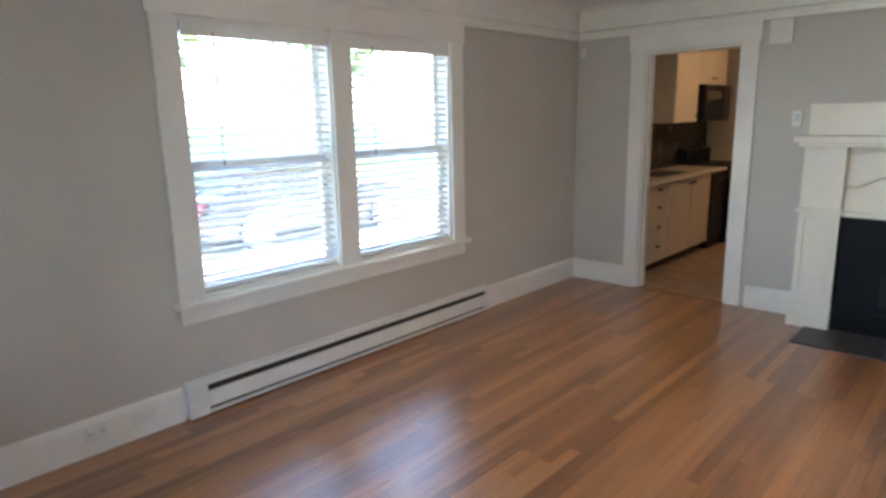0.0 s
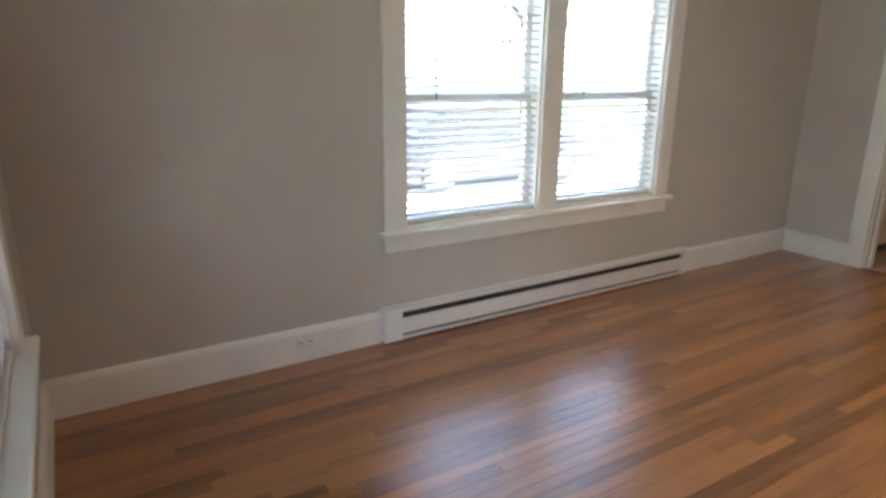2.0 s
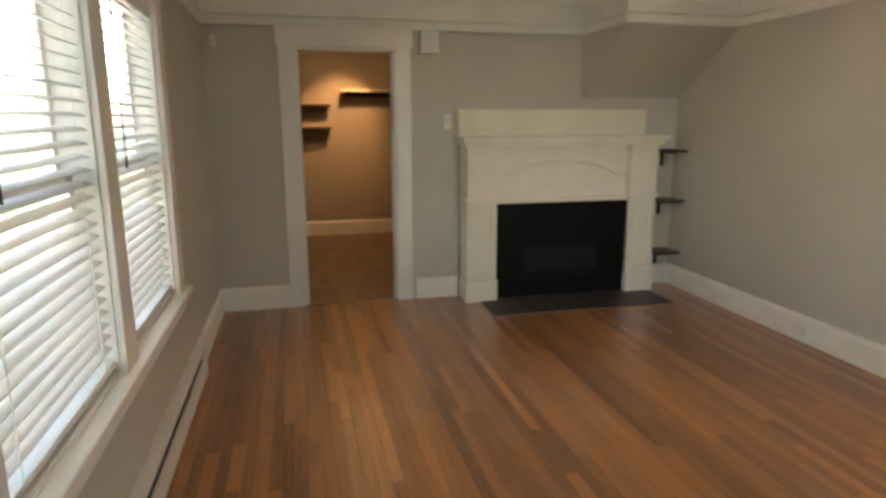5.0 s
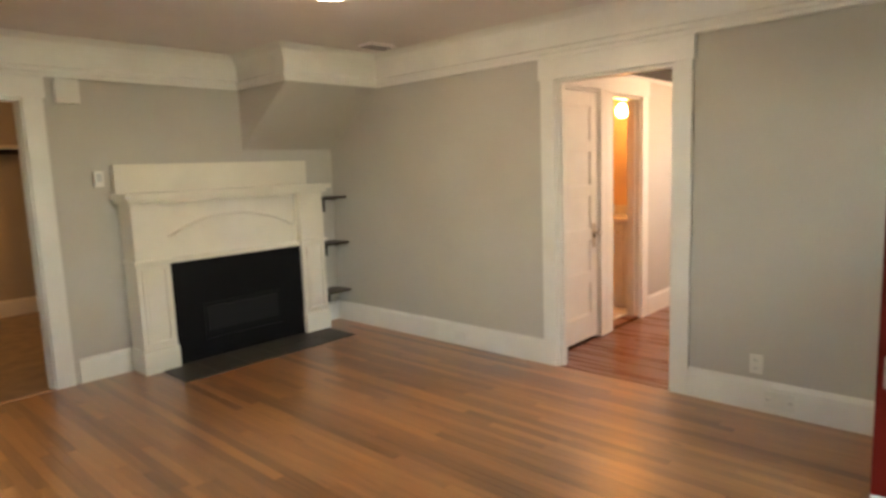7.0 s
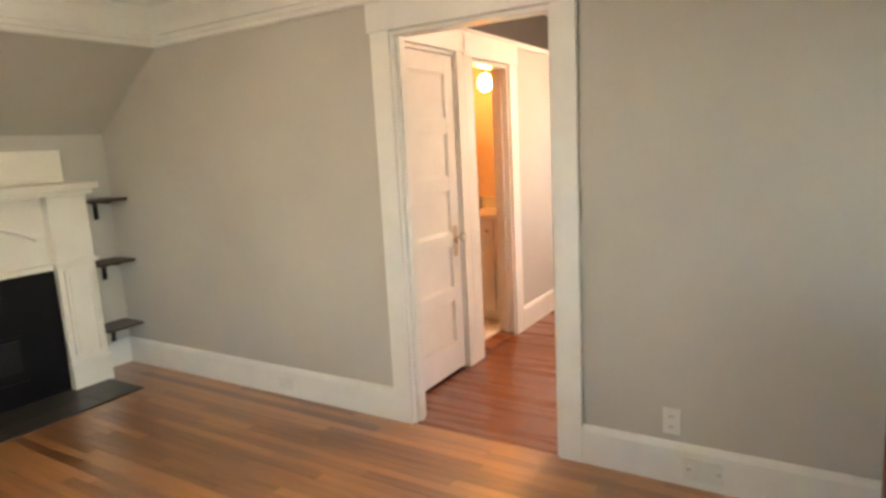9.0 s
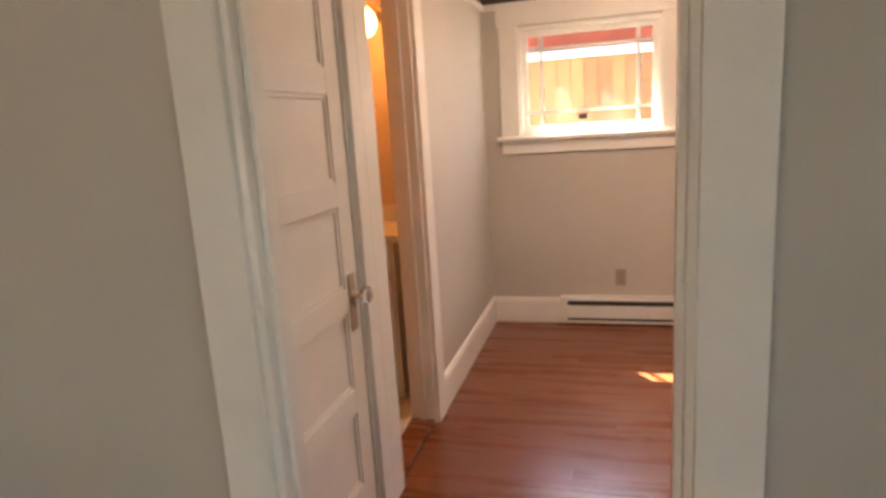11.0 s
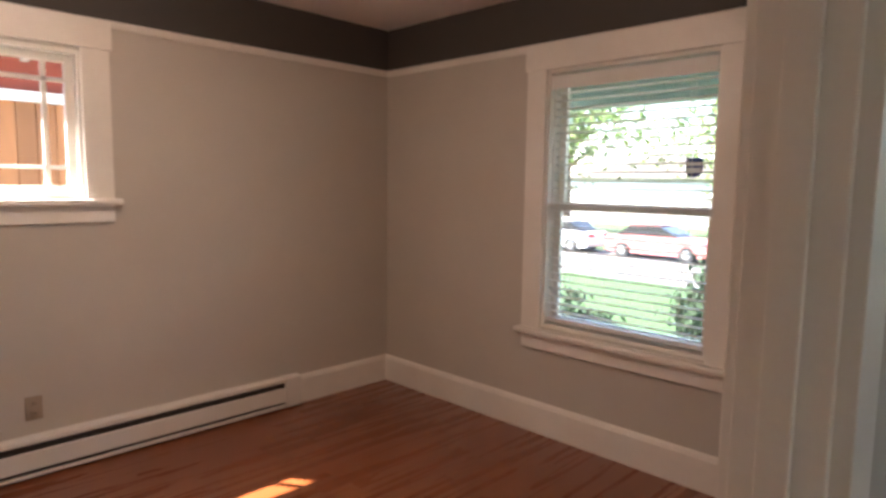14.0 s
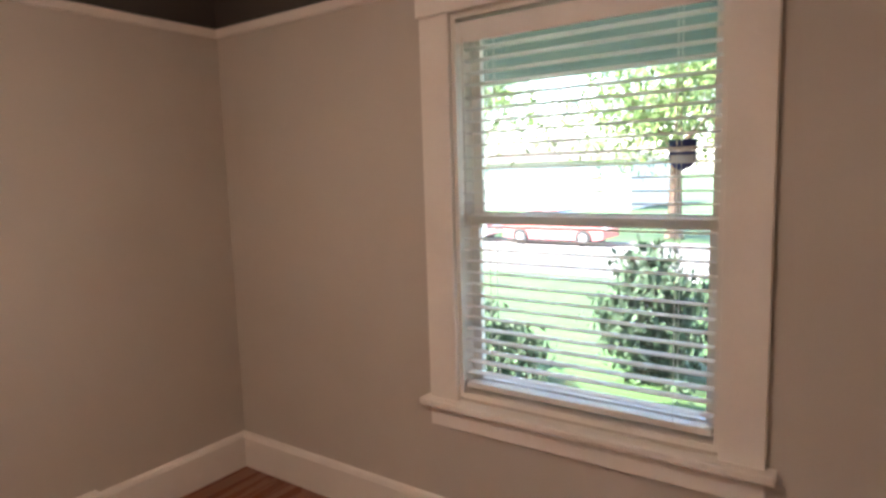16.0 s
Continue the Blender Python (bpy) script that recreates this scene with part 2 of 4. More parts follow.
def lathe(bm, centre, profile, n=24, axis="Z"):
    """Turns a profile of (radius, height) round an axis."""
    c = Vector(centre)
    turn = {"Z": Matrix.Identity(3), "X": Matrix.Rotation(radians(90), 3, "Y"), "Y": Matrix.Rotation(radians(-90), 3, "X")}[axis]
    rings = [[bm.verts.new(c + turn @ Vector((r * math.cos(2 * math.pi * i / n), r * math.sin(2 * math.pi * i / n), h))) for i in range(n)] for r, h in profile]
    for p, q in zip(rings, rings[1:]):
        for i in range(n):
            bm.faces.new((p[i], p[(i + 1) % n], q[(i + 1) % n], q[i]))
    bm.faces.new(rings[0][::-1])
    bm.faces.new(rings[-1])
    return bm


def sweep(bm, path, profile, closed=False):
    """Carries a profile of (distance from the wall, height) along a plan path with the room on its left."""
    n = len(path)
    pts = [Vector(p) for p in path]
    rings = []
    for i, p in enumerate(pts):
        ways = []
        if closed or i > 0:
            ways.append((p - pts[i - 1]).normalized())
        if closed or i < n - 1:
            ways.append((pts[(i + 1) % n] - p).normalized())
        normals = [Vector((-w.y, w.x)) for w in ways]
        m = sum(normals, Vector((0, 0)))
        m = m / max(0.2, m.dot(normals[0]))
        rings.append([bm.verts.new((p.x + m.x * d, p.y + m.y * d, z)) for d, z in profile])
    last = n if closed else n - 1
    for i in range(last):
        a, b = rings[i], rings[(i + 1) % n]
        for k in range(len(profile) - 1):
            bm.faces.new((a[k], b[k], b[k + 1], a[k + 1]))
    if not closed:
        for r in (rings[0], rings[-1]):
            bm.faces.new(r)
    return bm


def mesh_of(name, bm, material, smooth=False):
    bmesh.ops.recalc_face_normals(bm, faces=bm.faces[:])
    me = bpy.data.meshes.new(name)
    bm.to_mesh(me)
    bm.free()
    me.materials.append(material)
    if smooth:
        for p in me.polygons:
            p.use_smooth = True
    return me


def part(name, bm, material, parent, label="", smooth=False):
    ob = new(name, mesh_of(name, bm, material, smooth))
    ob.parent = parent
    if parent is not None:
        ob.matrix_parent_inverse = parent.matrix_basis.inverted()
    return tagged(ob, label)


def thing(name, label, category, place=(0, 0, 0), group="", kind=""):
    ob = new(name)
    ob.empty_display_size = 0.1
    ob.location = place
    return tagged(ob, label, category, group, kind)


def structure(name, bm, material, label, category):
    return tagged(new(name, mesh_of(name, bm, material)), label, category, "", "structure")


def wall(name, axis, c0, c1, a0, a1, z1, holes, material, label, z0=0.0):
    """A wall of thickness c0..c1 across axis, from a0 to a1, with holes (a, b, low, high) through it."""
    bm = bmesh.new()
    cuts = sorted({a0, a1, *(h[0] for h in holes), *(h[1] for h in holes)})
    for p, q in zip(cuts, cuts[1:]):
        gaps = sorted((h[2], h[3]) for h in holes if h[0] <= p and h[1] >= q)
        low = z0
        for g0, g1 in gaps + [(z1, z1)]:
            if g0 - low > 1e-4:
                if axis == "x":
                    box(bm, c0, p, low, c1, q, g0)
                else:
                    box(bm, p, c0, low, q, c1, g0)
            low = g1
    bmesh.ops.remove_doubles(bm, verts=bm.verts[:], dist=1e-5)
    seen = {}
    for f in bm.faces:
        key = tuple(round(v, 3) for v in f.calc_center_median())
        seen.setdefault(key, []).append(f)
    bmesh.ops.delete(bm, geom=[f for fs in seen.values() if len(fs) > 1 for f in fs], context="FACES_ONLY")
    return structure(name, bm, material, label, "wall")


# ---- plan ----
W, E, N, S = -2.952, 1.046, 5.20, -0.30
E2, X, B, S2 = 1.142, 4.325, 2.76, -0.365
KN = 8.45
CEILING, CEILING2 = 2.47, 2.50
HEAD = 2.213
DOOR_TOP = 2.055
GROUND = -0.55

wall("wall_west", "x", W - 0.16, W, S - 0.16, N, 2.6, [(1.46, 3.45, 0.64, 2.075)], WALL, "greige painted plaster wall round a double window")
wall("wall_north", "y", N, N + 0.14, W - 0.16, E, 2.6, [(-2.291, -1.513, 0, DOOR_TOP)], WALL, "greige painted plaster wall with the kitchen doorway")
wall("wall_east", "x", E, E2, S, N + 0.14, 2.6, [(1.764, 2.612, 0, DOOR_TOP)], WALL, "greige painted partition wall with the bedroom doorway")
wall("wall_south", "y", S - 0.16, S, W, E2, 2.6, [(-2.20, -1.02, 0.632, 2.075), (-0.47, 0.44, 0, DOOR_TOP)], WALL, "greige painted plaster wall with a window and the open front doorway")
wall("wall_south_bedroom", "y", S2 - 0.16, S2, E2, X + 0.16, 2.6, [(2.0, 2.95, 0.632, 2.075)], WALL, "greige painted bedroom wall with the street window")
wall("wall_east_bedroom", "x", X, X + 0.16, S2, 4.7, 2.6, [(1.585, 2.52, 1.345, 2.06)], WALL, "greige painted bedroom wall with a small high window")
wall("wall_north_bedroom", "y", B, B + 0.12, E2, X, 2.6, [(1.29, 1.925, 0, 2.06), (2.13, 2.70, 0, 2.04)], WALL, "greige painted bedroom wall with two doorways")
wall("wall_kitchen_west", "x", W - 0.16, W, N + 0.14, KN + 0.12, 2.6, [], KWALL, "tan painted kitchen wall behind the cabinets")
wall("wall_kitchen_north", "y", KN, KN + 0.12, W, 0.72, 2.6, [], KWALL, "tan painted kitchen wall carrying floating shelves")
wall("wall_kitchen_east", "x", 0.6, 0.72, N + 0.14, KN, 2.6, [], KWALL, "tan painted kitchen side wall")
# bathroom walls: part of the lamp's warmth is painted on
wall("wall_bath_north", "y", 4.58, 4.70, E2, X, 2.6, [], BATHWALL, "bathroom wall with warm lamplight put into its colour")
wall("wall_bath_east", "x", 3.32, 3.42, B + 0.12, 4.58, 2.6, [], BATHWALL, "bathroom wall behind the vanity, lamplight put into its colour")
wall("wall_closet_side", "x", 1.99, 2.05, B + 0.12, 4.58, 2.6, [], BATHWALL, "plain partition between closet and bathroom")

structure("ceiling", boxes((W - 0.16, S - 0.16, CEILING, E2, N + 0.14, CEILING + 0.12)), CEIL, "off-white painted living room ceiling", "ceiling")
structure("ceiling_bedroom", boxes((E2, S2 - 0.16, CEILING2, X + 0.16, 4.70, CEILING2 + 0.18)), CEIL, "off-white painted bedroom ceiling", "ceiling")
# kitchen ceiling reuses the wall tan, so its shade sits in the colour
structure("ceiling_kitchen", boxes((W - 0.16, N + 0.14, 2.5, 0.72, KN + 0.12, 2.68)), KWALL, "kitchen ceiling, shade put into its tan colour", "ceiling")

# sloped chimney bulkhead in the corner above the fireplace
BX, BY = 0.10, 4.47
bm = bmesh.new()
tri = [(BY, 2.48), (BY, 2.2), (N + 0.02, 1.68), (N + 0.02, 2.48)]
rings = [[bm.verts.new((x, y, z)) for y, z in tri] for x in (BX, E + 0.02)]
for i in range(4):
    bm.faces.new((rings[0][i], rings[1][i], rings[1][(i + 1) % 4], rings[0][(i + 1) % 4]))
bm.faces.new(rings[0])
bm.faces.new(rings[1][::-1])
structure("bulkhead", bm, WALL, "greige sloped plaster bulkhead over the fireplace corner", "bulkhead")

CROWN = [(0, 2.205), (0.022, 2.21), (0.026, 2.232), (0.040, 2.240), (0.040, 2.262), (0.020, 2.272), (0.008, 2.285), (0.008, 2.36), (0.018, 2.40), (0.045, 2.44), (0.085, 2.460), (0.13, 2.468), (0.13, 2.475), (0, 2.475)]
structure("trim_crown", sweep(bmesh.new(), [(W, S), (E, S), (E, BY), (BX, BY), (BX, N), (W, N)], CROWN, True), WHITE, "white picture rail and coved crown moulding", "moulding")
RAIL = [(0, 2.184), (0.016, 2.187), (0.024, 2.20), (0.030, 2.216), (0.018, 2.224), (0, 2.226)]
ROOM2 = [(E2, S2), (X, S2), (X, B), (E2, B)]
structure("trim_picture_rail", sweep(bmesh.new(), ROOM2, RAIL, True), WHITE, "white bedroom picture rail", "moulding")
structure("trim_frieze", sweep(bmesh.new(), ROOM2, [(0, 2.222), (0.004, 2.222), (0.004, 2.499), (0, 2.499)], True), CHARCOAL, "charcoal painted band above the picture rail", "wall band")

BASE = [(0, 0.0), (0.020, 0.0), (0.020, 0.158), (0.013, 0.176), (0.005, 0.184), (0, 0.186)]
for run in ([(0.56, S), (E, S), (E, 1.660)], [(E, 2.714), (E, N), (0.76, N)], [(-0.99, N), (-1.358, N)], [(-2.414, N), (W, N), (W, 3.832)],
            [(W, 1.298), (W, S), (-0.59, S)], [(E2, 1.66), (E2, S2), (X, S2), (X, 0.40)], [(X, 2.27), (X, B), (2.83, B)],
            [(0.6, KN), (-2.3, KN)]):
    structure("baseboard", sweep(bmesh.new(), run, BASE), WHITE, "tall white painted baseboard", "baseboard")


# ---- doorways ----
def casing(name, axis, face, side, a0, a1, top, label, depth0, depth1, width=0.122, foot=0.0):
    """Casings on one face (side: +1 or -1 into the room), and the jambs through the wall from depth0 to depth1."""
    d = thing(name, label, "doorway", (0, 0, 0), "", "structure")

    def put(nm, a, b, z0, z1, out0, out1, bev=0.003):
        c0, c1 = sorted((face + side * out0, face + side * out1))
        bm = boxes((c0, a, z0, c1, b, z1), bevel=bev) if axis == "x" else boxes((a, c0, z0, b, c1, z1), bevel=bev)
        return part(nm, bm, WHITE, d)
    put("side_casing", a0 - width, a0 + 0.003, foot, top + 0.005, 0, 0.024)
    put("side_casing", a1 - 0.003, a1 + width, foot, top + 0.005, 0, 0.024)
    put("head_casing", a0 - width - 0.015, a1 + width + 0.015, top + 0.005, HEAD - 0.012, 0, 0.029)
    put("cap", a0 - width - 0.025, a1 + width + 0.025, HEAD - 0.012, HEAD + 0.004, 0, 0.040)

    def jamb(nm, a, b, z0, z1, lo, hi):
        bm = boxes((lo, a, z0, hi, b, z1), bevel=0.002) if axis == "x" else boxes((a, lo, z0, b, hi, z1), bevel=0.002)
        return part(nm, bm, WHITE, d)
    jamb("jamb", a0 - 0.001, a0 + 0.018, foot, top, depth0, depth1)
    jamb("jamb", a1 - 0.018, a1 + 0.001, foot, top, depth0, depth1)
    jamb("head_jamb", a0 + 0.018, a1 - 0.018, top - 0.018, top + 0.002, depth0, depth1)
    mid = (depth0 + depth1) / 2
    jamb("door_stop", a0 + 0.018, a0 + 0.032, foot, top - 0.018, mid - 0.018, mid + 0.018)
    jamb("door_stop", a1 - 0.032, a1 - 0.018, foot, top - 0.018, mid - 0.018, mid + 0.018)
    return d


casing("door_1", "y", N, -1, -2.291, -1.513, DOOR_TOP, "white cased opening to the kitchen", N - 0.003, N + 0.143)
dd = casing("door_2", "x", E, -1, 1.764, 2.612, DOOR_TOP, "white cased opening to the bedroom", E - 0.003, E2 + 0.003, 0.109)
for a, b in ((1.660, 1.768), (2.608, 2.715)):
    part("inner_casing", boxes((E2, a, 0, E2 + 0.020, b, DOOR_TOP + 0.005), bevel=0.003), WHITE, dd)
part("inner_head_casing", boxes((E2, 1.65, DOOR_TOP + 0.005, E2 + 0.029, 2.724, HEAD), bevel=0.003), WHITE, dd)
casing("door_3", "y", B, -1, 1.29, 1.925, 2.06, "white casing round the closet door", B - 0.003, B + 0.10, 0.086)
casing("door_4", "y", B, -1, 2.13, 2.70, 2.04, "white cased bathroom doorway", B - 0.003, B + 0.123, 0.118)
casing("door_5", "y", S, 1, -0.47, 0.44, DOOR_TOP, "white casing of the front doorway", S - 0.163, S + 0.003)
structure("threshold", boxes((-0.47, S - 0.16, -0.03, 0.44, S, 0.006), bevel=0.004), DARKWOOD, "worn dark wooden front threshold", "threshold")
structure("threshold", boxes((-2.29, N - 0.01, 0.0, -1.514, N + 0.02, 0.008), bevel=0.003), OAK, "oak strip at the kitchen floor", "threshold")
structure("threshold", boxes((2.132, B + 0.004, 0.0, 2.698, B + 0.12, 0.022), bevel=0.004), FIR, "wooden bathroom threshold", "threshold")


# ---- windows ----
def window_parts(win, axis, face, side, a0, a1, z0, z1, sash=True, depth=0.075):
    """Frame, sashes and panes of one window opening; side points into the room."""
    def put(nm, a, b, lo, hi, o0, o1, mat=WHITE, bev=0.002, parent=win, label=""):
        c0, c1 = sorted((face - side * o0, face - side * o1))
        bm = boxes((c0, a, lo, c1, b, hi), bevel=bev) if axis == "x" else boxes((a, c0, lo, b, c1, hi), bevel=bev)
        return part(nm, bm, mat, parent, label)
    put("window_frame", a0 - 0.002, a0 + 0.02, z0, z1, -0.001, 0.16)
    put("window_frame", a1 - 0.02, a1 + 0.002, z0, z1, -0.001, 0.16)
    put("window_frame", a0 + 0.02, a1 - 0.02, z1 - 0.02, z1 + 0.002, -0.001, 0.16)
    put("window_frame", a0 + 0.02, a1 - 0.02, z0 - 0.002, z0 + 0.02, -0.001, 0.16)
    if not sash:
        return put
    mid = (z0 + z1) / 2 - 0.03
    for nm, lo, hi, o in (("upper_sash", mid - 0.02, z1 - 0.02, depth + 0.03), ("lower_sash", z0 + 0.02, mid + 0.02, depth)):
        s = put(nm, a0 + 0.02, a0 + 0.06, lo, hi, o, o + 0.03)
        for a, b, l, h in ((a1 - 0.06, a1 - 0.02, lo, hi), (a0 + 0.06, a1 - 0.06, hi - 0.04, hi), (a0 + 0.06, a1 - 0.06, lo, lo + 0.045)):
            put("sash_rail", a, b, l, h, o, o + 0.03, parent=s)
        g = put("pane", a0 + 0.055, a1 - 0.055, lo + 0.04, hi - 0.035, o + 0.012, o + 0.016, GLASS, 0, s)
        g.visible_shadow = False
    return put


def window_trim(win, axis, face, side, a0, a1, z0, width=0.125, mullions=()):
    def put(nm, a, b, lo, hi, o0, o1, bev=0.003):
        c0, c1 = sorted((face + side * o0, face + side * o1))
        bm = boxes((c0, a, lo, c1, b, hi), bevel=bev) if axis == "x" else boxes((a, c0, lo, b, c1, hi), bevel=bev)
        return part(nm, bm, WHITE, win)
    top = 2.075
    put("side_casing", a0 - width, a0 + 0.004, z0 - 0.02, top, 0, 0.024)
    put("side_casing", a1 - 0.004, a1 + width, z0 - 0.02, top, 0, 0.024)
    for m0, m1 in mullions:
        put("mullion_casing", m0, m1, z0 - 0.02, top, 0, 0.024)
    put("head_casing", a0 - width - 0.012, a1 + width + 0.012, top, HEAD, 0, 0.030)
    put("window_sill", a0 - width - 0.03, a1 + width + 0.03, z0 - 0.048, z0 - 0.018, -0.06, 0.062, 0.008)
    put("apron", a0 - width, a1 + width, z0 - 0.135, z0 - 0.048, 0, 0.022)


win1 = thing("window_1", "white painted double sash window with blinds", "window", (0, 0, 0), "", "structure")
window_trim(win1, "x", W, 1, 1.46, 3.45, 0.655, 0.125, [(2.385, 2.535)])
part("mullion", boxes((W - 0.16, 2.395, 0.64, W - 0.001, 2.525, 2.075)), WHITE, win1)
window_parts(win1, "x", W, 1, 1.46, 2.395, 0.64, 2.075)
window_parts(win1, "x", W, 1, 2.525, 3.45, 0.64, 2.075)
win3 = thing("window_2", "white painted sash window towards the street", "window", (0, 0, 0), "", "structure")
window_trim(win3, "y", S2, 1, 2.0, 2.95, 0.637, 0.125)
window_parts(win3, "y", S2, 1, 2.0, 2.95, 0.632, 2.075)

win4 = thing("window_4", "white painted sash window onto the porch", "window", (0, 0, 0), "", "structure")
window_trim(win4, "y", S, 1, -2.20, -1.02, 0.637, 0.125)
window_parts(win4, "y", S, 1, -2.20, -1.02, 0.632, 2.075)

win2 = thing("window_3", "small white window with a prairie grid of bars", "window", (0, 0, 0), "", "structure")
put2 = window_parts(win2, "x", X, -1, 1.585, 2.52, 1.345, 2.06, False)
window_trim(win2, "x", X, -1, 1.585, 2.52, 1.36, 0.125)
fr = put2("sash", 1.605, 1.645, 1.365, 2.04, 0.05, 0.08)
for a, b, lo, hi in ((2.46, 2.50, 1.365, 2.04), (1.645, 2.46, 2.0, 2.04), (1.645, 2.46, 1.365, 1.405)):
    put2("sash_rail", a, b, lo, hi, 0.05, 0.08, parent=fr)
for a, b, lo, hi in ((1.722, 1.744, 1.405, 2.0), (2.358, 2.38, 1.405, 2.0), (1.645, 2.46, 1.905, 1.925), (1.645, 2.46, 1.485, 1.503)):
    put2("muntin", a, b, lo, hi, 0.052, 0.074, bev=0.001, parent=fr)
g = put2("pane", 1.64, 2.465, 1.40, 2.005, 0.064, 0.068, GLASS, 0, fr)
g.visible_shadow = False
tagged(put2("latch", 2.065, 2.125, 1.432, 1.472, 0.036, 0.052, DARKPLASTIC, 0.003), "small dark window latch")


def window_blind(axis, face, side, a0, a1, top, bottom, tilt, label, wand_at):
    """A blind of tilted slats, hung inside the opening."""
    mid = (a0 + a1) / 2
    c = face - side * 0.036
    b = thing("window_blind", label, "blind", (c, mid, top) if axis == "x" else (mid, c, top), "window blinds")
    half = (a1 - a0) / 2

    def local(bm, m=BLIND, name="slat", lab="", off=(0, 0, 0)):
        ob = new(name, bm if isinstance(bm, bpy.types.Mesh) else mesh_of(name, bm, m))
        ob.parent = b
        ob.location = off
        return tagged(ob, lab)
    if axis == "x":
        b.rotation_euler = (0, 0, radians(90) * (1 if side < 0 else 1))
    local(boxes((-half, -0.028, -0.045, half, 0.028, 0.0), bevel=0.004), name="headrail")
    local(boxes((-half, (-0.04 if axis == "x" and side > 0 else 0.028), -0.07, half, (-0.028 if axis == "x" and side > 0 else 0.04), 0.002), bevel=0.003), name="valance")
    bm = bmesh.new()
    prof = [(-0.025, -0.001), (-0.012, 0.0015), (0.0, 0.0022), (0.012, 0.0015), (0.025, -0.001)]
    ca, sa = math.cos(radians(tilt)), math.sin(radians(tilt))
    rows = [[bm.verts.new((x, y * ca - z * sa, y * sa + z * ca + th)) for y, z in prof] for th in (0.0, -0.0025) for x in (-half + 0.004, half - 0.004)]
    for k in range(4):
        bm.faces.new((rows[0][k], rows[1][k], rows[1][k + 1], rows[0][k + 1]))
        bm.faces.new((rows[2][k + 1], rows[3][k + 1], rows[3][k], rows[2][k]))
    for k in (0, 4):
        bm.faces.new((rows[0][k], rows[2][k], rows[3][k], rows[1][k]))
    for k in (0, 1):
        bm.faces.new([*rows[k], *rows[k + 2][::-1]])
    slat = mesh_of("slat", bm, BLIND)
    z, i = -0.085, 0
    while top + z > bottom + 0.04:
        local(slat, off=(random.uniform(-0.001, 0.001), 0, z + random.uniform(-0.0015, 0.0015)))
        z -= 0.0435
        i += 1
    local(boxes((-half + 0.004, -0.025, bottom - top, half - 0.004, 0.025, bottom - top + 0.022), bevel=0.003), name="bottom_rail")
    for x in (-half + 0.12, half - 0.12):
        bm = bmesh.new()
        for y in (-0.026, 0.026):
            rod(bm, (x, y, bottom - top + 0.02), (x, y, -0.04), 0.0012, n=6)
        local(bm, PLASTIC, "ladder_cord")
    wy = -0.045 if (axis == "x" and side > 0) else 0.045
    local(rod(bmesh.new(), (wand_at * half, wy, -0.05), (wand_at * half, wy, -0.72), 0.004, n=8), DARKPLASTIC if axis == "x" else PLASTIC, "wand", "slim tilt wand")
    return b


window_blind("x", W, 1, 1.485, 2.372, 2.052, 0.668, 16, "white slatted blind with slats open, living room window", -0.62)
window_blind("x", W, 1, 2.548, 3.428, 2.052, 0.668, 16, "white slatted blind with slats open, living room window", -0.62)
window_blind("y", S2, 1, 2.025, 2.925, 2.036, 0.672, 3, "white slatted blind with slats open, street window", 0.93)
window_blind("y", S, 1, -2.175, -1.045, 2.036, 0.672, 3, "white slatted blind with slats open, porch window", 0.93)

# security sticker on the street window's pane
st = thing("window_sticker", "blue and white shield-shaped sticker on the pane", "sticker", (2.15, S2 - 0.10, 1.54))
sy = S2 - 0.098
bm = bmesh.new()
shield = [(-0.042, 0.045), (0.042, 0.045), (0.042, -0.024), (0.025, -0.042), (0, -0.052), (-0.025, -0.042), (-0.042, -0.024)]
vs = [[bm.verts.new((2.15 + x, sy + d, 1.54 + z)) for x, z in shield] for d in (0, 0.002)]
bm.faces.new(vs[0])
bm.faces.new(vs[1][::-1])
for i in range(7):
    bm.faces.new((vs[0][i], vs[0][(i + 1) % 7], vs[1][(i + 1) % 7], vs[1][i]))
part("badge", bm, STICKBLUE, st)
part("band", boxes((2.114, sy + 0.002, 1.547, 2.186, sy + 0.004, 1.561)), STICKWHITE, st, "white band")
part("band", boxes((2.114, sy + 0.002, 1.518, 2.186, sy + 0.004, 1.537)), STICKWHITE, st, "white band")


# ---- heaters, outlets, wall fittings ----
def baseboard_heater(axis_x, side, y0, y1, label):
    h = thing("baseboard_heater", label, "heater", (axis_x, (y0 + y1) / 2, 0), "baseboard heaters")

    def b(nm, o0, o1, a, c, z0, z1, mat=HEATER, bev=0.003, lab=""):
        x0, x1 = sorted((axis_x + side * o0, axis_x + side * o1))
        return part(nm, boxes((x0, a, z0, x1, c, z1), bevel=bev), mat, h, lab)
    b("back_panel", 0.0, 0.012, y0, y1, 0.012, 0.205)
    b("top_hood", 0.012, 0.055, y0 + 0.02, y1 - 0.02, 0.172, 0.200, bev=0.008)
    b("front_panel", 0.050, 0.064, y0 + 0.11, y1 - 0.05, 0.050, 0.142, bev=0.005)
    b("element", 0.012, 0.042, y0 + 0.05, y1 - 0.05, 0.03, 0.165, SLOT, 0.0, "dark heating fins behind the slot")
    b("bottom_lip", 0.012, 0.058, y0 + 0.02, y1 - 0.02, 0.012, 0.030, bev=0.004)
    b("end_cap", 0.012, 0.066, y0, y0 + 0.11, 0.012, 0.205, bev=0.005)
    b("end_cap", 0.012, 0.066, y1 - 0.05, y1, 0.012, 0.205, bev=0.005)
    return h


baseboard_heater(W, 1, 1.30, 3.83, "long white electric baseboard heater under the window")
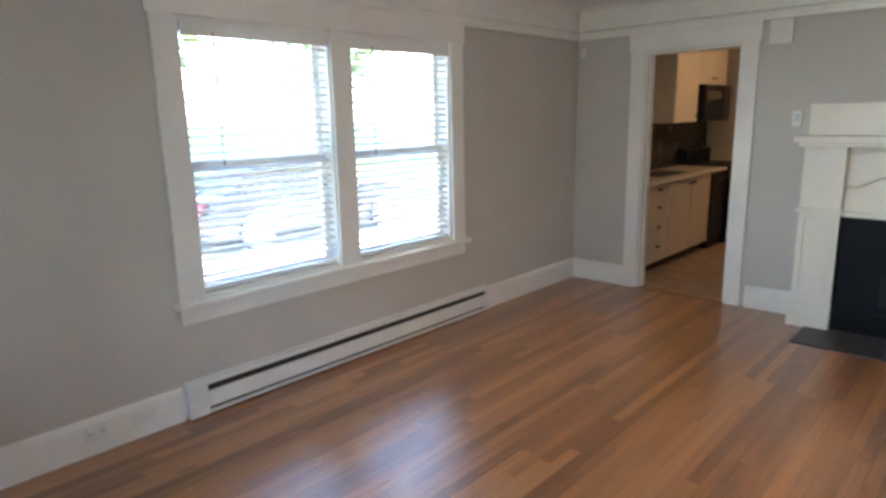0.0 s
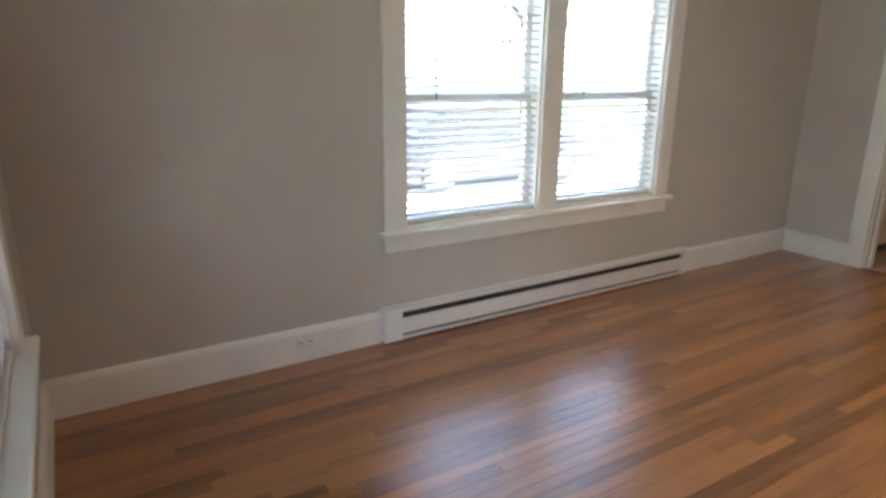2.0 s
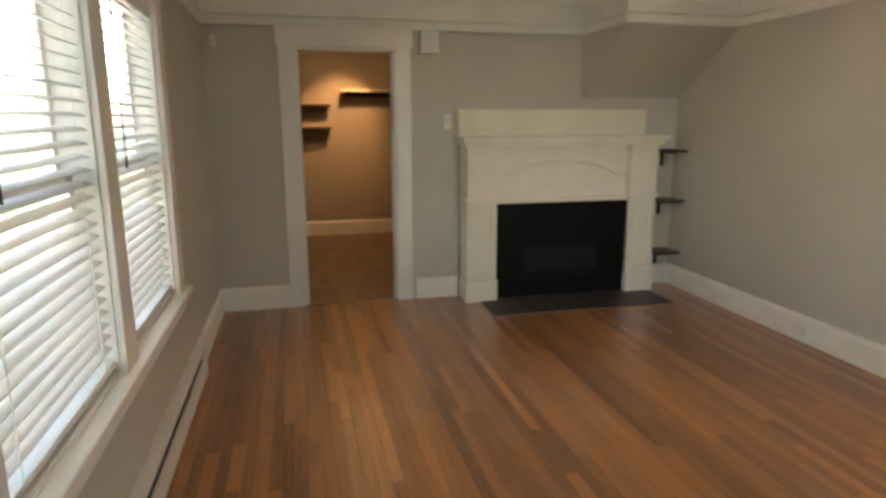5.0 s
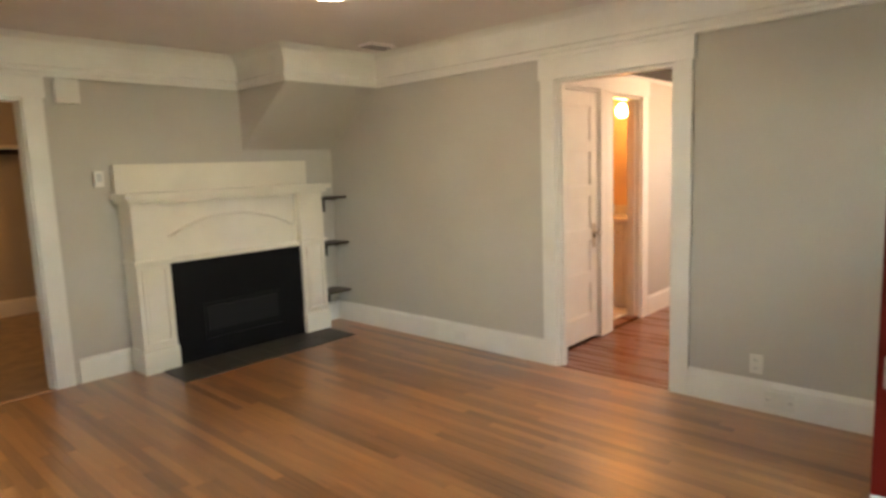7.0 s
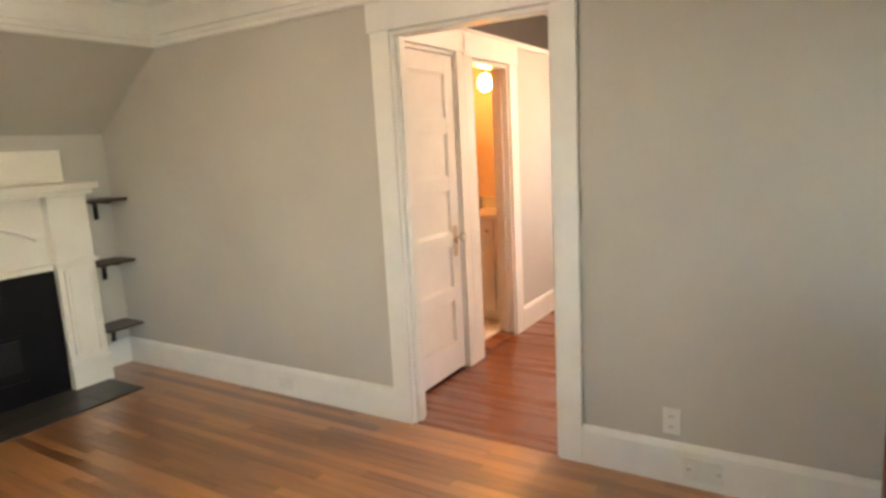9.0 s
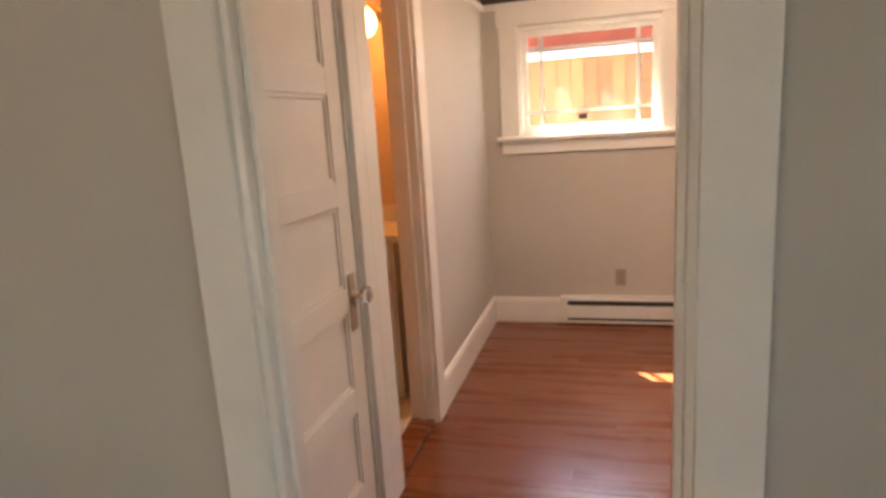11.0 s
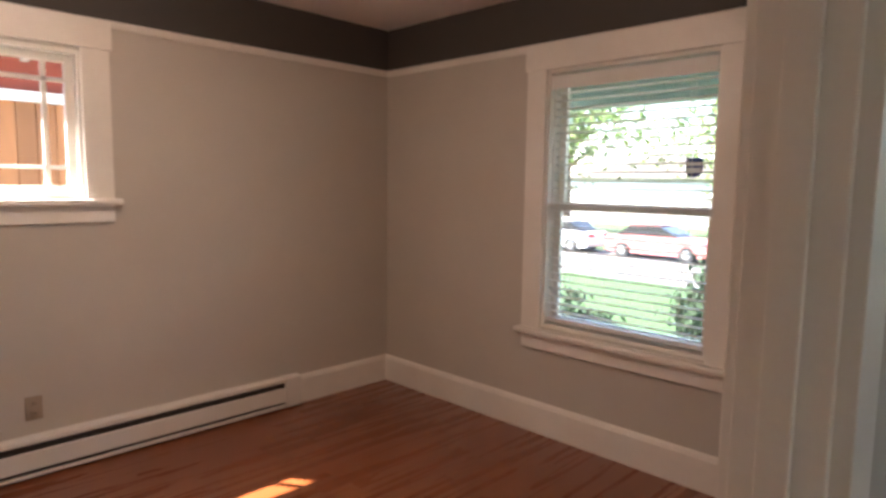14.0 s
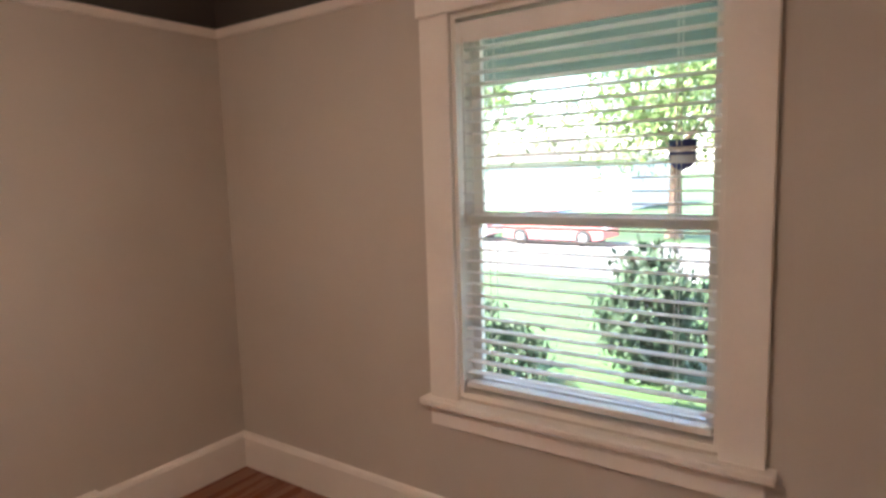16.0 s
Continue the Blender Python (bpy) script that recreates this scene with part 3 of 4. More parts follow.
h2 = baseboard_heater(X, -1, 0.40, 2.27, "white electric baseboard heater under the small window")


def outlet(axis, face, side, a, z, w, h, label, blank=False, tone=PLASTIC):
    o = thing("wall_outlet", label, "outlet", (face, a, z) if axis == "x" else (a, face, z), "wall outlets")

    def b(nm, da0, da1, z0, z1, o0, o1, mat, bev):
        c0, c1 = sorted((face + side * o0, face + side * o1))
        bm = boxes((c0, a + da0, z + z0, c1, a + da1, z + z1), bevel=bev) if axis == "x" else boxes((a + da0, c0, z + z0, a + da1, c1, z + z1), bevel=bev)
        part(nm, bm, mat, o)
    b("cover_plate", -w / 2, w / 2, -h / 2, h / 2, 0, 0.008, tone, 0.002)
    if not blank:
        for s in (-1, 1):
            u, v = (w / 2 - 0.022, 0) if w > h else (0, 0.024)
            b("socket", s * u - 0.015, s * u + 0.015, s * v - 0.015, s * v + 0.015, 0.008, 0.012, tone, 0.003)
            for d in (-0.006, 0.006):
                b("slot", s * u + d - 0.0015, s * u + d + 0.0015, s * v - 0.006, s * v + 0.006, 0.010, 0.0126, DARKPLASTIC, 0)
    return o


outlet("x", E, -1, 1.264, 0.277, 0.072, 0.116, "white wall outlet above the baseboard")
outlet("x", E - 0.02, -1, 1.13, 0.085, 0.16, 0.10, "white double outlet set in the baseboard")
outlet("x", E - 0.02, -1, 3.55, 0.085, 0.116, 0.072, "white outlet set in the baseboard", True)
outlet("x", W + 0.02, 1, 0.86, 0.115, 0.10, 0.085, "white outlet with a plug-in cover in the baseboard")
outlet("x", W + 0.02, 1, 1.09, 0.105, 0.116, 0.072, "white blank plate in the baseboard", True)
outlet("x", X, -1, 1.855, 0.335, 0.072, 0.116, "beige wall outlet above the heater", False, BEIGE)

tm = thing("thermostat", "small white wall thermostat with a dark display", "thermostat", (-1.09, N, 1.49))
part("housing", boxes((-1.122, N - 0.028, 1.432, -1.058, N, 1.548), bevel=0.005), PLASTIC, tm)
part("display", boxes((-1.108, N - 0.030, 1.47, -1.072, N - 0.027, 1.53)), STEEL, tm, "grey display")
al = thing("door_chime", "square white chime box beside the door head", "chime box", (-1.235, N, 2.12))
part("housing", boxes((-1.318, N - 0.055, 2.025, -1.165, N, 2.20), bevel=0.008), PLASTIC, al)
sn = thing("motion_sensor", "tiny white corner alarm sensor", "sensor", (W + 0.25, N, 2.10))
part("housing", boxes((W + 0.06, N - 0.035, 2.05, W + 0.10, N, 2.13), bevel=0.006), PLASTIC, sn)

cl = thing("ceiling_light", "lit frosted flush-mounted ceiling light", "ceiling light", (-0.70, 2.83, CEILING))
part("rim", lathe(bmesh.new(), (-0.70, 2.83, CEILING - 0.055), [(0.07, 0.055), (0.075, 0.035), (0.03, 0.0)], 32), BRASS, cl, "metal canopy")
part("dome", lathe(bmesh.new(), (-0.70, 2.83, CEILING - 0.118), [(0.02, 0.0), (0.09, 0.015), (0.14, 0.045), (0.165, 0.08)], 32), DOME, cl, "glowing frosted dome", True)
vt = thing("ceiling_vent", "small white slotted ceiling register", "vent", (0.70, 4.05, CEILING))
part("frame", boxes((0.57, 3.97, CEILING - 0.012, 0.83, 4.13, CEILING), bevel=0.003), CEIL, vt)
for i in range(6):
    part("slat", boxes((0.585, 3.985 + i * 0.023, CEILING - 0.018, 0.815, 3.997 + i * 0.023, CEILING - 0.011)), SLOT if i % 2 else CEIL, vt)


# ---- fireplace ----
fp = thing("fireplace", "cream painted wooden mantel round a black fireplace", "fireplace", (-0.12, N - 0.2, 0))
L0, R0, FY, IN0, IN1, FTOP = -0.985, 0.745, 4.955, -0.712, 0.478, 0.826
part("chimney_breast", boxes((L0 + 0.03, 5.05, FTOP + 0.01, R0 - 0.03, N - 0.001, 1.33)), MANTEL, fp)
for x0, x1 in ((L0, IN0), (IN1, R0)):
    pil = part("pilaster", boxes((x0 + 0.012, FY + 0.012, 0.17, x1 - 0.005, N - 0.001, 1.30), bevel=0.003), MANTEL, fp)
    part("plinth", boxes((x0, FY - 0.012, 0, x1, N - 0.002, 0.185), bevel=0.004), MANTEL, pil)
    part("collar", boxes((x0 - 0.006, FY - 0.016, 0.842, x1 + 0.008, N - 0.002, 0.872), bevel=0.005), MANTEL, pil)
    c = boxes((x0 + 0.045, FY - 0.006, 0.24, x0 + 0.057, FY + 0.014, 0.80), (x1 - 0.057, FY - 0.006, 0.24, x1 - 0.045, FY + 0.014, 0.80),
              (x0 + 0.045, FY - 0.006, 0.80, x1 - 0.045, FY + 0.014, 0.812), (x0 + 0.045, FY - 0.006, 0.228, x1 - 0.045, FY + 0.014, 0.24),
              (x0 + 0.075, FY + 0.004, 0.265, x1 - 0.075, FY + 0.013, 0.775), bevel=0.002)
    part("raised_panel", c, MANTEL, pil)
part("frieze_board", boxes((IN0, 5.032, FTOP + 0.035, IN1, 5.049, 1.30)), MANTEL, fp)
part("lintel_bead", boxes((IN0, FY + 0.022, FTOP - 0.002, IN1, 5.049, FTOP + 0.036), bevel=0.008), MANTEL, fp)
bm = bmesh.new()
mid, half, rise = (IN0 + IN1) / 2, 0.53, 0.135
arc = [Vector((mid + half * math.sin(radians(a)) / math.sin(radians(55)), 0, 1.035 + rise * (math.cos(radians(a)) - math.cos(radians(55))) / (1 - math.cos(radians(55))))) for a in range(-55, 56, 5)]
arc = [Vector((mid - half - 0.06, 0, 1.035)), *arc, Vector((mid + half + 0.06, 0, 1.035))]
rings = []
for i, p in enumerate(arc):
    w = (arc[min(i + 1, len(arc) - 1)] - arc[max(i - 1, 0)]).normalized()
    up = Vector((-w.z, 0, w.x))
    rings.append([bm.verts.new(Vector((p.x, 5.032, p.z)) + up * u + Vector((0, v, 0))) for u, v in ((-0.016, 0.001), (-0.014, -0.018), (0.0, -0.030), (0.010, -0.020), (0.012, 0.001))])
for a, b in zip(rings, rings[1:]):
    for k in range(4):
        bm.faces.new((a[k], b[k], b[k + 1], a[k + 1]))
part("arched_bead", bm, MANTEL, fp)
sh = part("mantel_shelf", boxes((L0 - 0.045, FY - 0.07, 1.335, R0 + 0.045, N - 0.001, 1.375), bevel=0.006), MANTEL, fp)
part("shelf_moulding", boxes((L0 - 0.02, FY - 0.035, 1.30, R0 + 0.02, N - 0.002, 1.336), bevel=0.010), MANTEL, sh)
part("header_board", boxes((-1.0, N - 0.055, 1.375, 0.705, N - 0.001, 1.593), bevel=0.003), MANTEL, fp)
fb = part("firebox_surround", boxes((IN0 - 0.003, 4.995, 0.0, IN1 + 0.003, 5.03, FTOP)), BLACK, fp, "flat black metal fireplace front")
part("insert_face", boxes((IN0 + 0.24, 4.985, 0.20, IN1 - 0.24, 4.996, 0.46), bevel=0.004), BLACK, fb)
part("insert_glass", boxes((IN0 + 0.27, 4.981, 0.23, IN1 - 0.27, 4.986, 0.43)), FIREGLASS, fb, "dark glass firebox window")
part("insert_vent", boxes((IN0 + 0.24, 4.988, 0.14, IN1 - 0.24, 4.996, 0.165)), BLACK, fb)
he = thing("hearth", "flat dark slate hearth laid in the floor", "hearth", (-0.1, 4.7, 0), "", "structure")
xs = [-0.86 + i * 0.262 for i in range(7)]
for x0, x1 in zip(xs, xs[1:]):
    for y0, y1 in ((4.555, 4.755), (4.758, 4.995)):
        part("tile", boxes((x0 + 0.0015, y0, 0.0, x1 - 0.0015, y1, 0.009), bevel=0.0015), SLATE, he)


def bracket_shelf(z, x0, x1, y0, depth_wall):
    s = thing("wall_shelf", "small dark wooden corner shelf on an iron bracket", "shelf", ((x0 + x1) / 2, depth_wall, z), "corner shelves")
    part("board", boxes((x0, y0, z - 0.022, x1, depth_wall, z), bevel=0.003), DARKWOOD, s)
    xm = (x0 + x1) / 2 + 0.02
    part("bracket", boxes((xm - 0.015, depth_wall - 0.012, z - 0.15, xm + 0.015, depth_wall, z - 0.022), (xm - 0.015, y0 + 0.03, z - 0.034, xm + 0.015, depth_wall, z - 0.022), bevel=0.002), BLACK_METAL, s, "black iron bracket")


for z in (1.245, 0.805, 0.335):
    bracket_shelf(z, 0.765, 1.03, N - 0.23, N)


# ---- doors ----
def panel_door(name, label, x0, x1, y, thick, z0, z1, rows, material, parent_kind=""):
    """A door leaf in the plane y with a column of sunk panels, facing -y."""
    d = thing(name, label, "door", ((x0 + x1) / 2, y, z0), "", parent_kind)
    st = 0.10
    part("stile", boxes((x0, y, z0, x0 + st, y + thick, z1), bevel=0.002), material, d)
    part("stile", boxes((x1 - st, y, z0, x1, y + thick, z1), bevel=0.002), material, d)
    gap = (z1 - z0 - 0.20 - 0.11 - 0.085 * (rows - 1)) / rows
    z = z0 + 0.20
    part("rail", boxes((x0 + st, y, z0, x1 - st, y + thick, z), bevel=0.002), material, d)
    for i in range(rows):
        bm = boxes((x0 + st, y + 0.013, z, x1 - st, y + thick - 0.01, z + gap))
        for a in ((x0 + st, z, x0 + st + 0.012, z + gap), (x1 - st - 0.012, z, x1 - st, z + gap), (x0 + st, z, x1 - st, z + 0.012), (x0 + st, z + gap - 0.012, x1 - st, z + gap)):
            box(bm, a[0], y + 0.006, a[1], a[2], y + 0.014, a[3])
        part("sunk_panel", bm, material, d)
        z += gap
        hi = z + 0.085 if i < rows - 1 else z1
        part("rail", boxes((x0 + st, y, z, x1 - st, y + thick, hi), bevel=0.002), material, d)
        z = hi
    return d


cd = panel_door("closet_door", "closed white five-panel closet door with glass knob", 1.312, 1.904, B + 0.004, 0.035, 0.022, 2.035, 5, WHITE)
pl = part("knob_plate", boxes((1.822, B - 0.002, 0.78, 1.868, B + 0.005, 0.98), bevel=0.003), BRASS, cd, "tall aged nickel plate")
kn = part("knob_rose", lathe(bmesh.new(), (1.845, B - 0.002, 0.905), [(0.016, 0.0), (0.014, -0.012), (0.008, -0.016), (0.008, -0.03)], 20, "Y"), BRASS, cd)
part("knob", lathe(bmesh.new(), (1.845, B - 0.028, 0.905), [(0.010, 0.0), (0.022, -0.008), (0.029, -0.020), (0.028, -0.032), (0.018, -0.042), (0.006, -0.045)], 12, "Y"), CRYSTAL, cd, "faceted clear glass knob")
for z in (0.3, 1.75):
    part("hinge", rod(bmesh.new(), (1.306, B - 0.004, z), (1.306, B - 0.004, z + 0.09), 0.006, n=10), BRASS, cd)

# front door, standing open into the room, its outer face towards the west; built flat, then turned on its hinge
fd = thing("front_door", "red painted front door with nine panes, standing open", "door", (0.43, S - 0.005, 0))
fd.rotation_euler = (0, 0, radians(98.5))


def leaf(name, bm, mat, parent=fd, label=""):
    ob = new(name, mesh_of(name, bm, mat))
    ob.parent = parent
    return tagged(ob, label)


DW, T = 0.905, 0.044
leaf("stile", boxes((0, 0, 0.012, 0.125, T, 2.04), bevel=0.003), RED)
leaf("stile", boxes((DW - 0.13, 0, 0.012, DW, T, 2.04), bevel=0.003), RED)
leaf("rail", boxes((0.125, 0, 1.915, DW - 0.13, T, 2.04), bevel=0.003), RED)
leaf("rail", boxes((0.125, 0, 0.82, DW - 0.13, T, 0.985), bevel=0.003), RED)
leaf("rail", boxes((0.125, 0, 0.012, DW - 0.13, T, 0.20), bevel=0.003), RED)
cw = (DW - 0.255) / 3
for i in (1, 2):
    leaf("muntin", boxes((0.125 + i * cw - 0.014, 0.006, 0.985, 0.125 + i * cw + 0.014, T - 0.006, 1.915), bevel=0.004), RED)
for j in (1, 2):
    leaf("muntin", boxes((0.125, 0.008, 0.985 + j * 0.31 - 0.014, DW - 0.13, T - 0.008, 0.985 + j * 0.31 + 0.014), bevel=0.004), RED)
for i in range(3):
    for j in range(3):
        p = leaf("pane", boxes((0.125 + i * cw + 0.010, 0.020, 0.985 + j * 0.31 + 0.010, 0.125 + (i + 1) * cw - 0.010, 0.024, 0.985 + (j + 1) * 0.31 - 0.010)), GLASS)
        p.visible_shadow = False
pw = (DW - 0.255 - 0.09) / 2
leaf("rail", boxes((0.125 + pw, 0, 0.20, 0.125 + pw + 0.09, T, 0.82), bevel=0.003), RED)
for x in (0.125, 0.215 + pw):
    bm = boxes((x, 0.014, 0.20, x + pw, T - 0.014, 0.82), (x + 0.05, 0.006, 0.25, x + pw - 0.05, T - 0.006, 0.77))
    leaf("sunk_panel", bm, RED)
leaf("door_sweep", boxes((0.0, T, 0.004, DW, T + 0.012, 0.05), bevel=0.002), WHITE, fd, "white strip along the foot")
hx = DW - 0.06
leaf("deadbolt", lathe(bmesh.new(), (hx, T, 1.165), [(0.042, 0.0), (0.042, 0.010), (0.034, 0.016), (0.03, 0.030), (0.012, 0.033)], 24, "Y"), BLACK_METAL, fd, "black round deadbolt")
hb = leaf("handle_plate", lathe(bmesh.new(), (hx, T, 0.90), [(0.042, 0.0), (0.040, 0.012), (0.03, 0.018)], 24, "Y"), BLACK_METAL, fd, "black thumb-latch plate")
bm = bmesh.new()
gp = [(0.0, 0.012, 0.885), (0.0, 0.05, 0.865), (0.0, 0.062, 0.80), (0.0, 0.055, 0.72), (0.0, 0.012, 0.68)]
for p, q in zip(gp, gp[1:]):
    rod(bm, (hx + p[0], T + p[1], p[2]), (hx + q[0], T + q[1], q[2]), 0.010, n=10)
leaf("grip", bm, BLACK_METAL, hb)
leaf("grip_foot", lathe(bmesh.new(), (hx, T, 0.68), [(0.026, 0.0), (0.022, 0.012)], 18, "Y"), BLACK_METAL, hb)
lb = thing("lock_box", "grey key lock box hanging from the door handle", "lock box", (0, 0, 0))
lb.matrix_basis = pose(0.43, S - 0.005, 0, 0, 0, 98.5) @ pose(hx, T + 0.065, 0.04)


def lbp(name, bm, mat, label=""):
    ob = new(name, mesh_of(name, bm, mat))
    ob.parent = lb
    return tagged(ob, label)


bm = bmesh.new()
for p, q in (((-0.016, 0, 0.625), (-0.016, 0, 0.69)), ((-0.016, 0, 0.69), (0.016, 0, 0.69)), ((0.016, 0, 0.69), (0.016, 0, 0.625))):
    rod(bm, p, q, 0.006, n=8)
lbp("shackle", bm, BLACK_METAL)
lbp("body", boxes((-0.037, -0.018, 0.50, 0.037, 0.020, 0.628), bevel=0.008), STEEL)
lbp("dial_panel", boxes((-0.024, 0.019, 0.585, 0.024, 0.024, 0.612)), DARKPLASTIC, "dark dial")
lbp("name_plate", boxes((-0.024, 0.019, 0.512, 0.024, 0.023, 0.522)), DARKPLASTIC, "dark plate")


# ---- bathroom ----
structure("floor_bathroom", boxes((2.05, B + 0.12, -0.06, 3.32, 4.58, 0.030)), BATHTILE, "white tiled bathroom floor", "floor")
structure("floor_closet", boxes((E2, B + 0.12, -0.06, 1.99, 4.58, 0.0)), FIR, "dark closet floor", "floor")
# ceiling takes the same colour with lamplight painted in
structure("ceiling_bathroom", boxes((2.05, B + 0.12, 2.42, 3.32, 4.58, 2.499)), BATHWALL, "bathroom ceiling with lamplight put into its colour", "ceiling")
va = thing("vanity", "white bathroom vanity cabinet with sink top", "vanity", (3.08, 3.3, 0.03))
part("cabinet_body", boxes((2.885, 2.985, 0.03, 3.318, 3.62, 0.885), bevel=0.003), WHITE, va)
vtp = part("sink_top", boxes((2.85, 2.945, 0.885, 3.318, 3.66, 0.925), bevel=0.010), PORCELAIN, va, "moulded white sink top")
part("backsplash", boxes((3.295, 2.945, 0.925, 3.318, 3.66, 1.02), bevel=0.004), PORCELAIN, vtp)
part("door", boxes((2.868, 3.01, 0.12, 2.886, 3.30, 0.70), bevel=0.003), WHITE, va)
part("drawer_front", boxes((2.868, 3.01, 0.72, 2.886, 3.60, 0.865), bevel=0.003), WHITE, va)
part("door", boxes((2.868, 3.31, 0.12, 2.886, 3.60, 0.70), bevel=0.003), WHITE, va)
part("faucet", rod(rod(bmesh.new(), (3.22, 3.3, 0.925), (3.22, 3.3, 1.04), 0.014), (3.22, 3.3, 1.03), (3.08, 3.3, 1.0), 0.010), STEEL, va, "chrome faucet")
part("knob", lathe(bmesh.new(), (2.868, 3.06, 0.79), [(0.012, 0.0), (0.014, -0.02), (0.006, -0.024)], 14, "X"), BRASS, va)
sc = thing("wall_sconce", "lit warm globe lamp over the vanity", "wall lamp", (3.31, 3.08, 1.98))
part("backplate", lathe(bmesh.new(), (3.318, 3.08, 2.06), [(0.055, 0.0), (0.05, -0.02), (0.02, -0.03)], 24, "X"), BRASS, sc)
part("arm", rod(rod(bmesh.new(), (3.30, 3.08, 2.06), (2.93, 3.06, 2.075), 0.010), (2.93, 3.06, 2.08), (2.93, 3.06, 2.03), 0.022), BRASS, sc)
part("globe", lathe(bmesh.new(), (2.93, 3.06, 1.955), [(0.012, -0.062), (0.035, -0.050), (0.055, -0.018), (0.058, 0.01), (0.045, 0.045), (0.025, 0.07)], 24), BULB, sc, "glowing warm glass globe", True)

bl = thing("ceiling_light", "lit warm flush light on the bedroom ceiling", "ceiling light", (2.9, 1.6, CEILING2))
part("rim", lathe(bmesh.new(), (2.9, 1.6, CEILING2 - 0.02), [(0.165, 0.02), (0.168, 0.006), (0.155, 0.0)], 28), BRASS, bl, "metal rim")
part("dome", lathe(bmesh.new(), (2.9, 1.6, CEILING2 - 0.085), [(0.02, 0.0), (0.08, 0.012), (0.13, 0.04), (0.15, 0.066)], 28), DISC, bl, "glowing frosted dome", True)


# ---- kitchen ----
structure("floor_kitchen", boxes((W, N + 0.02, -0.06, 0.6, KN, 0.002)), VINYL, "tan mottled kitchen vinyl floor", "floor")
FX = -2.42


def handle(parent, y, z, w=0.06):
    part("handle", boxes((FX + 0.02, y - w / 2, z - 0.008, FX + 0.042, y + w / 2, z + 0.008), bevel=0.004), BLACK_METAL, parent, "small black cup pull")


def base_cabinet(y0, y1, fronts, label):
    c = thing("base_cabinet", label, "cabinet", ((W + FX) / 2, (y0 + y1) / 2, 0), "kitchen base cabinets")
    part("body", boxes((W + 0.002, y0 + 0.001, 0.09, FX, y1 - 0.001, 0.875)), CABINET, c)
    part("toe_kick", boxes((W + 0.002, y0 + 0.001, 0.0, FX - 0.06, y1 - 0.001, 0.09)), DARKPLASTIC, c)
    for nm, a, b, z0, z1, hy, hz in fronts:
        f = part(nm, boxes((FX, a, z0, FX + 0.02, b, z1), bevel=0.003), CABINET, c)
        handle(f, hy, hz)
    return c


base_cabinet(5.60, 6.09, [("drawer_front", 5.61, 6.08, z, z + h, 5.85, z + h - 0.045) for z, h in ((0.10, 0.20), (0.305, 0.19), (0.50, 0.19), (0.695, 0.17))], "cream kitchen drawer unit with black pulls")
base_cabinet(6.09, 7.19, [("door", 6.10, 6.632, 0.10, 0.865, 6.585, 0.82), ("door", 6.648, 7.18, 0.10, 0.865, 6.70, 0.82)], "cream double-door kitchen cabinet with black pulls")
dw = thing("dishwasher", "black built-in dishwasher under the counter", "dishwasher", (-2.7, 7.4, 0))
part("body", boxes((W + 0.002, 7.193, 0.0, FX + 0.01, 7.63, 0.875)), BLACK, dw)
part("door", boxes((FX + 0.01, 7.20, 0.11, FX + 0.035, 7.625, 0.86), bevel=0.004), BLACK, dw)
part("handle", rod(bmesh.new(), (FX + 0.065, 7.24, 0.80), (FX + 0.065, 7.59, 0.80), 0.009, n=10), BLACK_METAL, dw)
ct = thing("countertop", "pale laminate kitchen countertop", "countertop", (-2.67, 6.6, 0.875), "", "structure")
part("top", boxes((W + 0.002, 5.58, 0.876, FX + 0.045, 7.63, 0.914), bevel=0.006), COUNTER, ct)
sk = thing("kitchen_sink", "dark inset kitchen sink in the counter", "sink", (-2.66, 6.4, 0.914))
part("rim", boxes((-2.86, 6.05, 0.914, -2.46, 6.75, 0.922), bevel=0.003), STEEL, sk)
part("basin", boxes((-2.83, 6.08, 0.9215, -2.49, 6.72, 0.924)), DARKPLASTIC, sk, "dark basin")
ra = thing("kitchen_range", "black freestanding range with raised backguard", "range", (-2.62, 8.02, 0))
part("body", boxes((W + 0.01, 7.64, 0.0, FX + 0.06, 8.40, 0.90), bevel=0.006), BLACK, ra)
part("oven_door", boxes((FX + 0.06, 7.66, 0.22, FX + 0.09, 8.38, 0.74), bevel=0.006), BLACK, ra)
part("drawer", boxes((FX + 0.06, 7.66, 0.05, FX + 0.085, 8.38, 0.20), bevel=0.006), BLACK, ra)
part("handle", rod(bmesh.new(), (FX + 0.13, 7.72, 0.70), (FX + 0.13, 8.32, 0.70), 0.011, n=10), BLACK_METAL, ra)
part("cooktop", boxes((W + 0.01, 7.635, 0.90, FX + 0.10, 8.405, 0.925), bevel=0.006), BLACK, ra)
part("backguard", boxes((W + 0.01, 7.64, 0.925, W + 0.09, 8.40, 1.10), bevel=0.006), BLACK, ra)
structure("backsplash", boxes((W, 6.0, 0.915, W + 0.012, 8.44, 1.435)), TILE_BLACK, "glossy black backsplash behind the range", "backsplash")


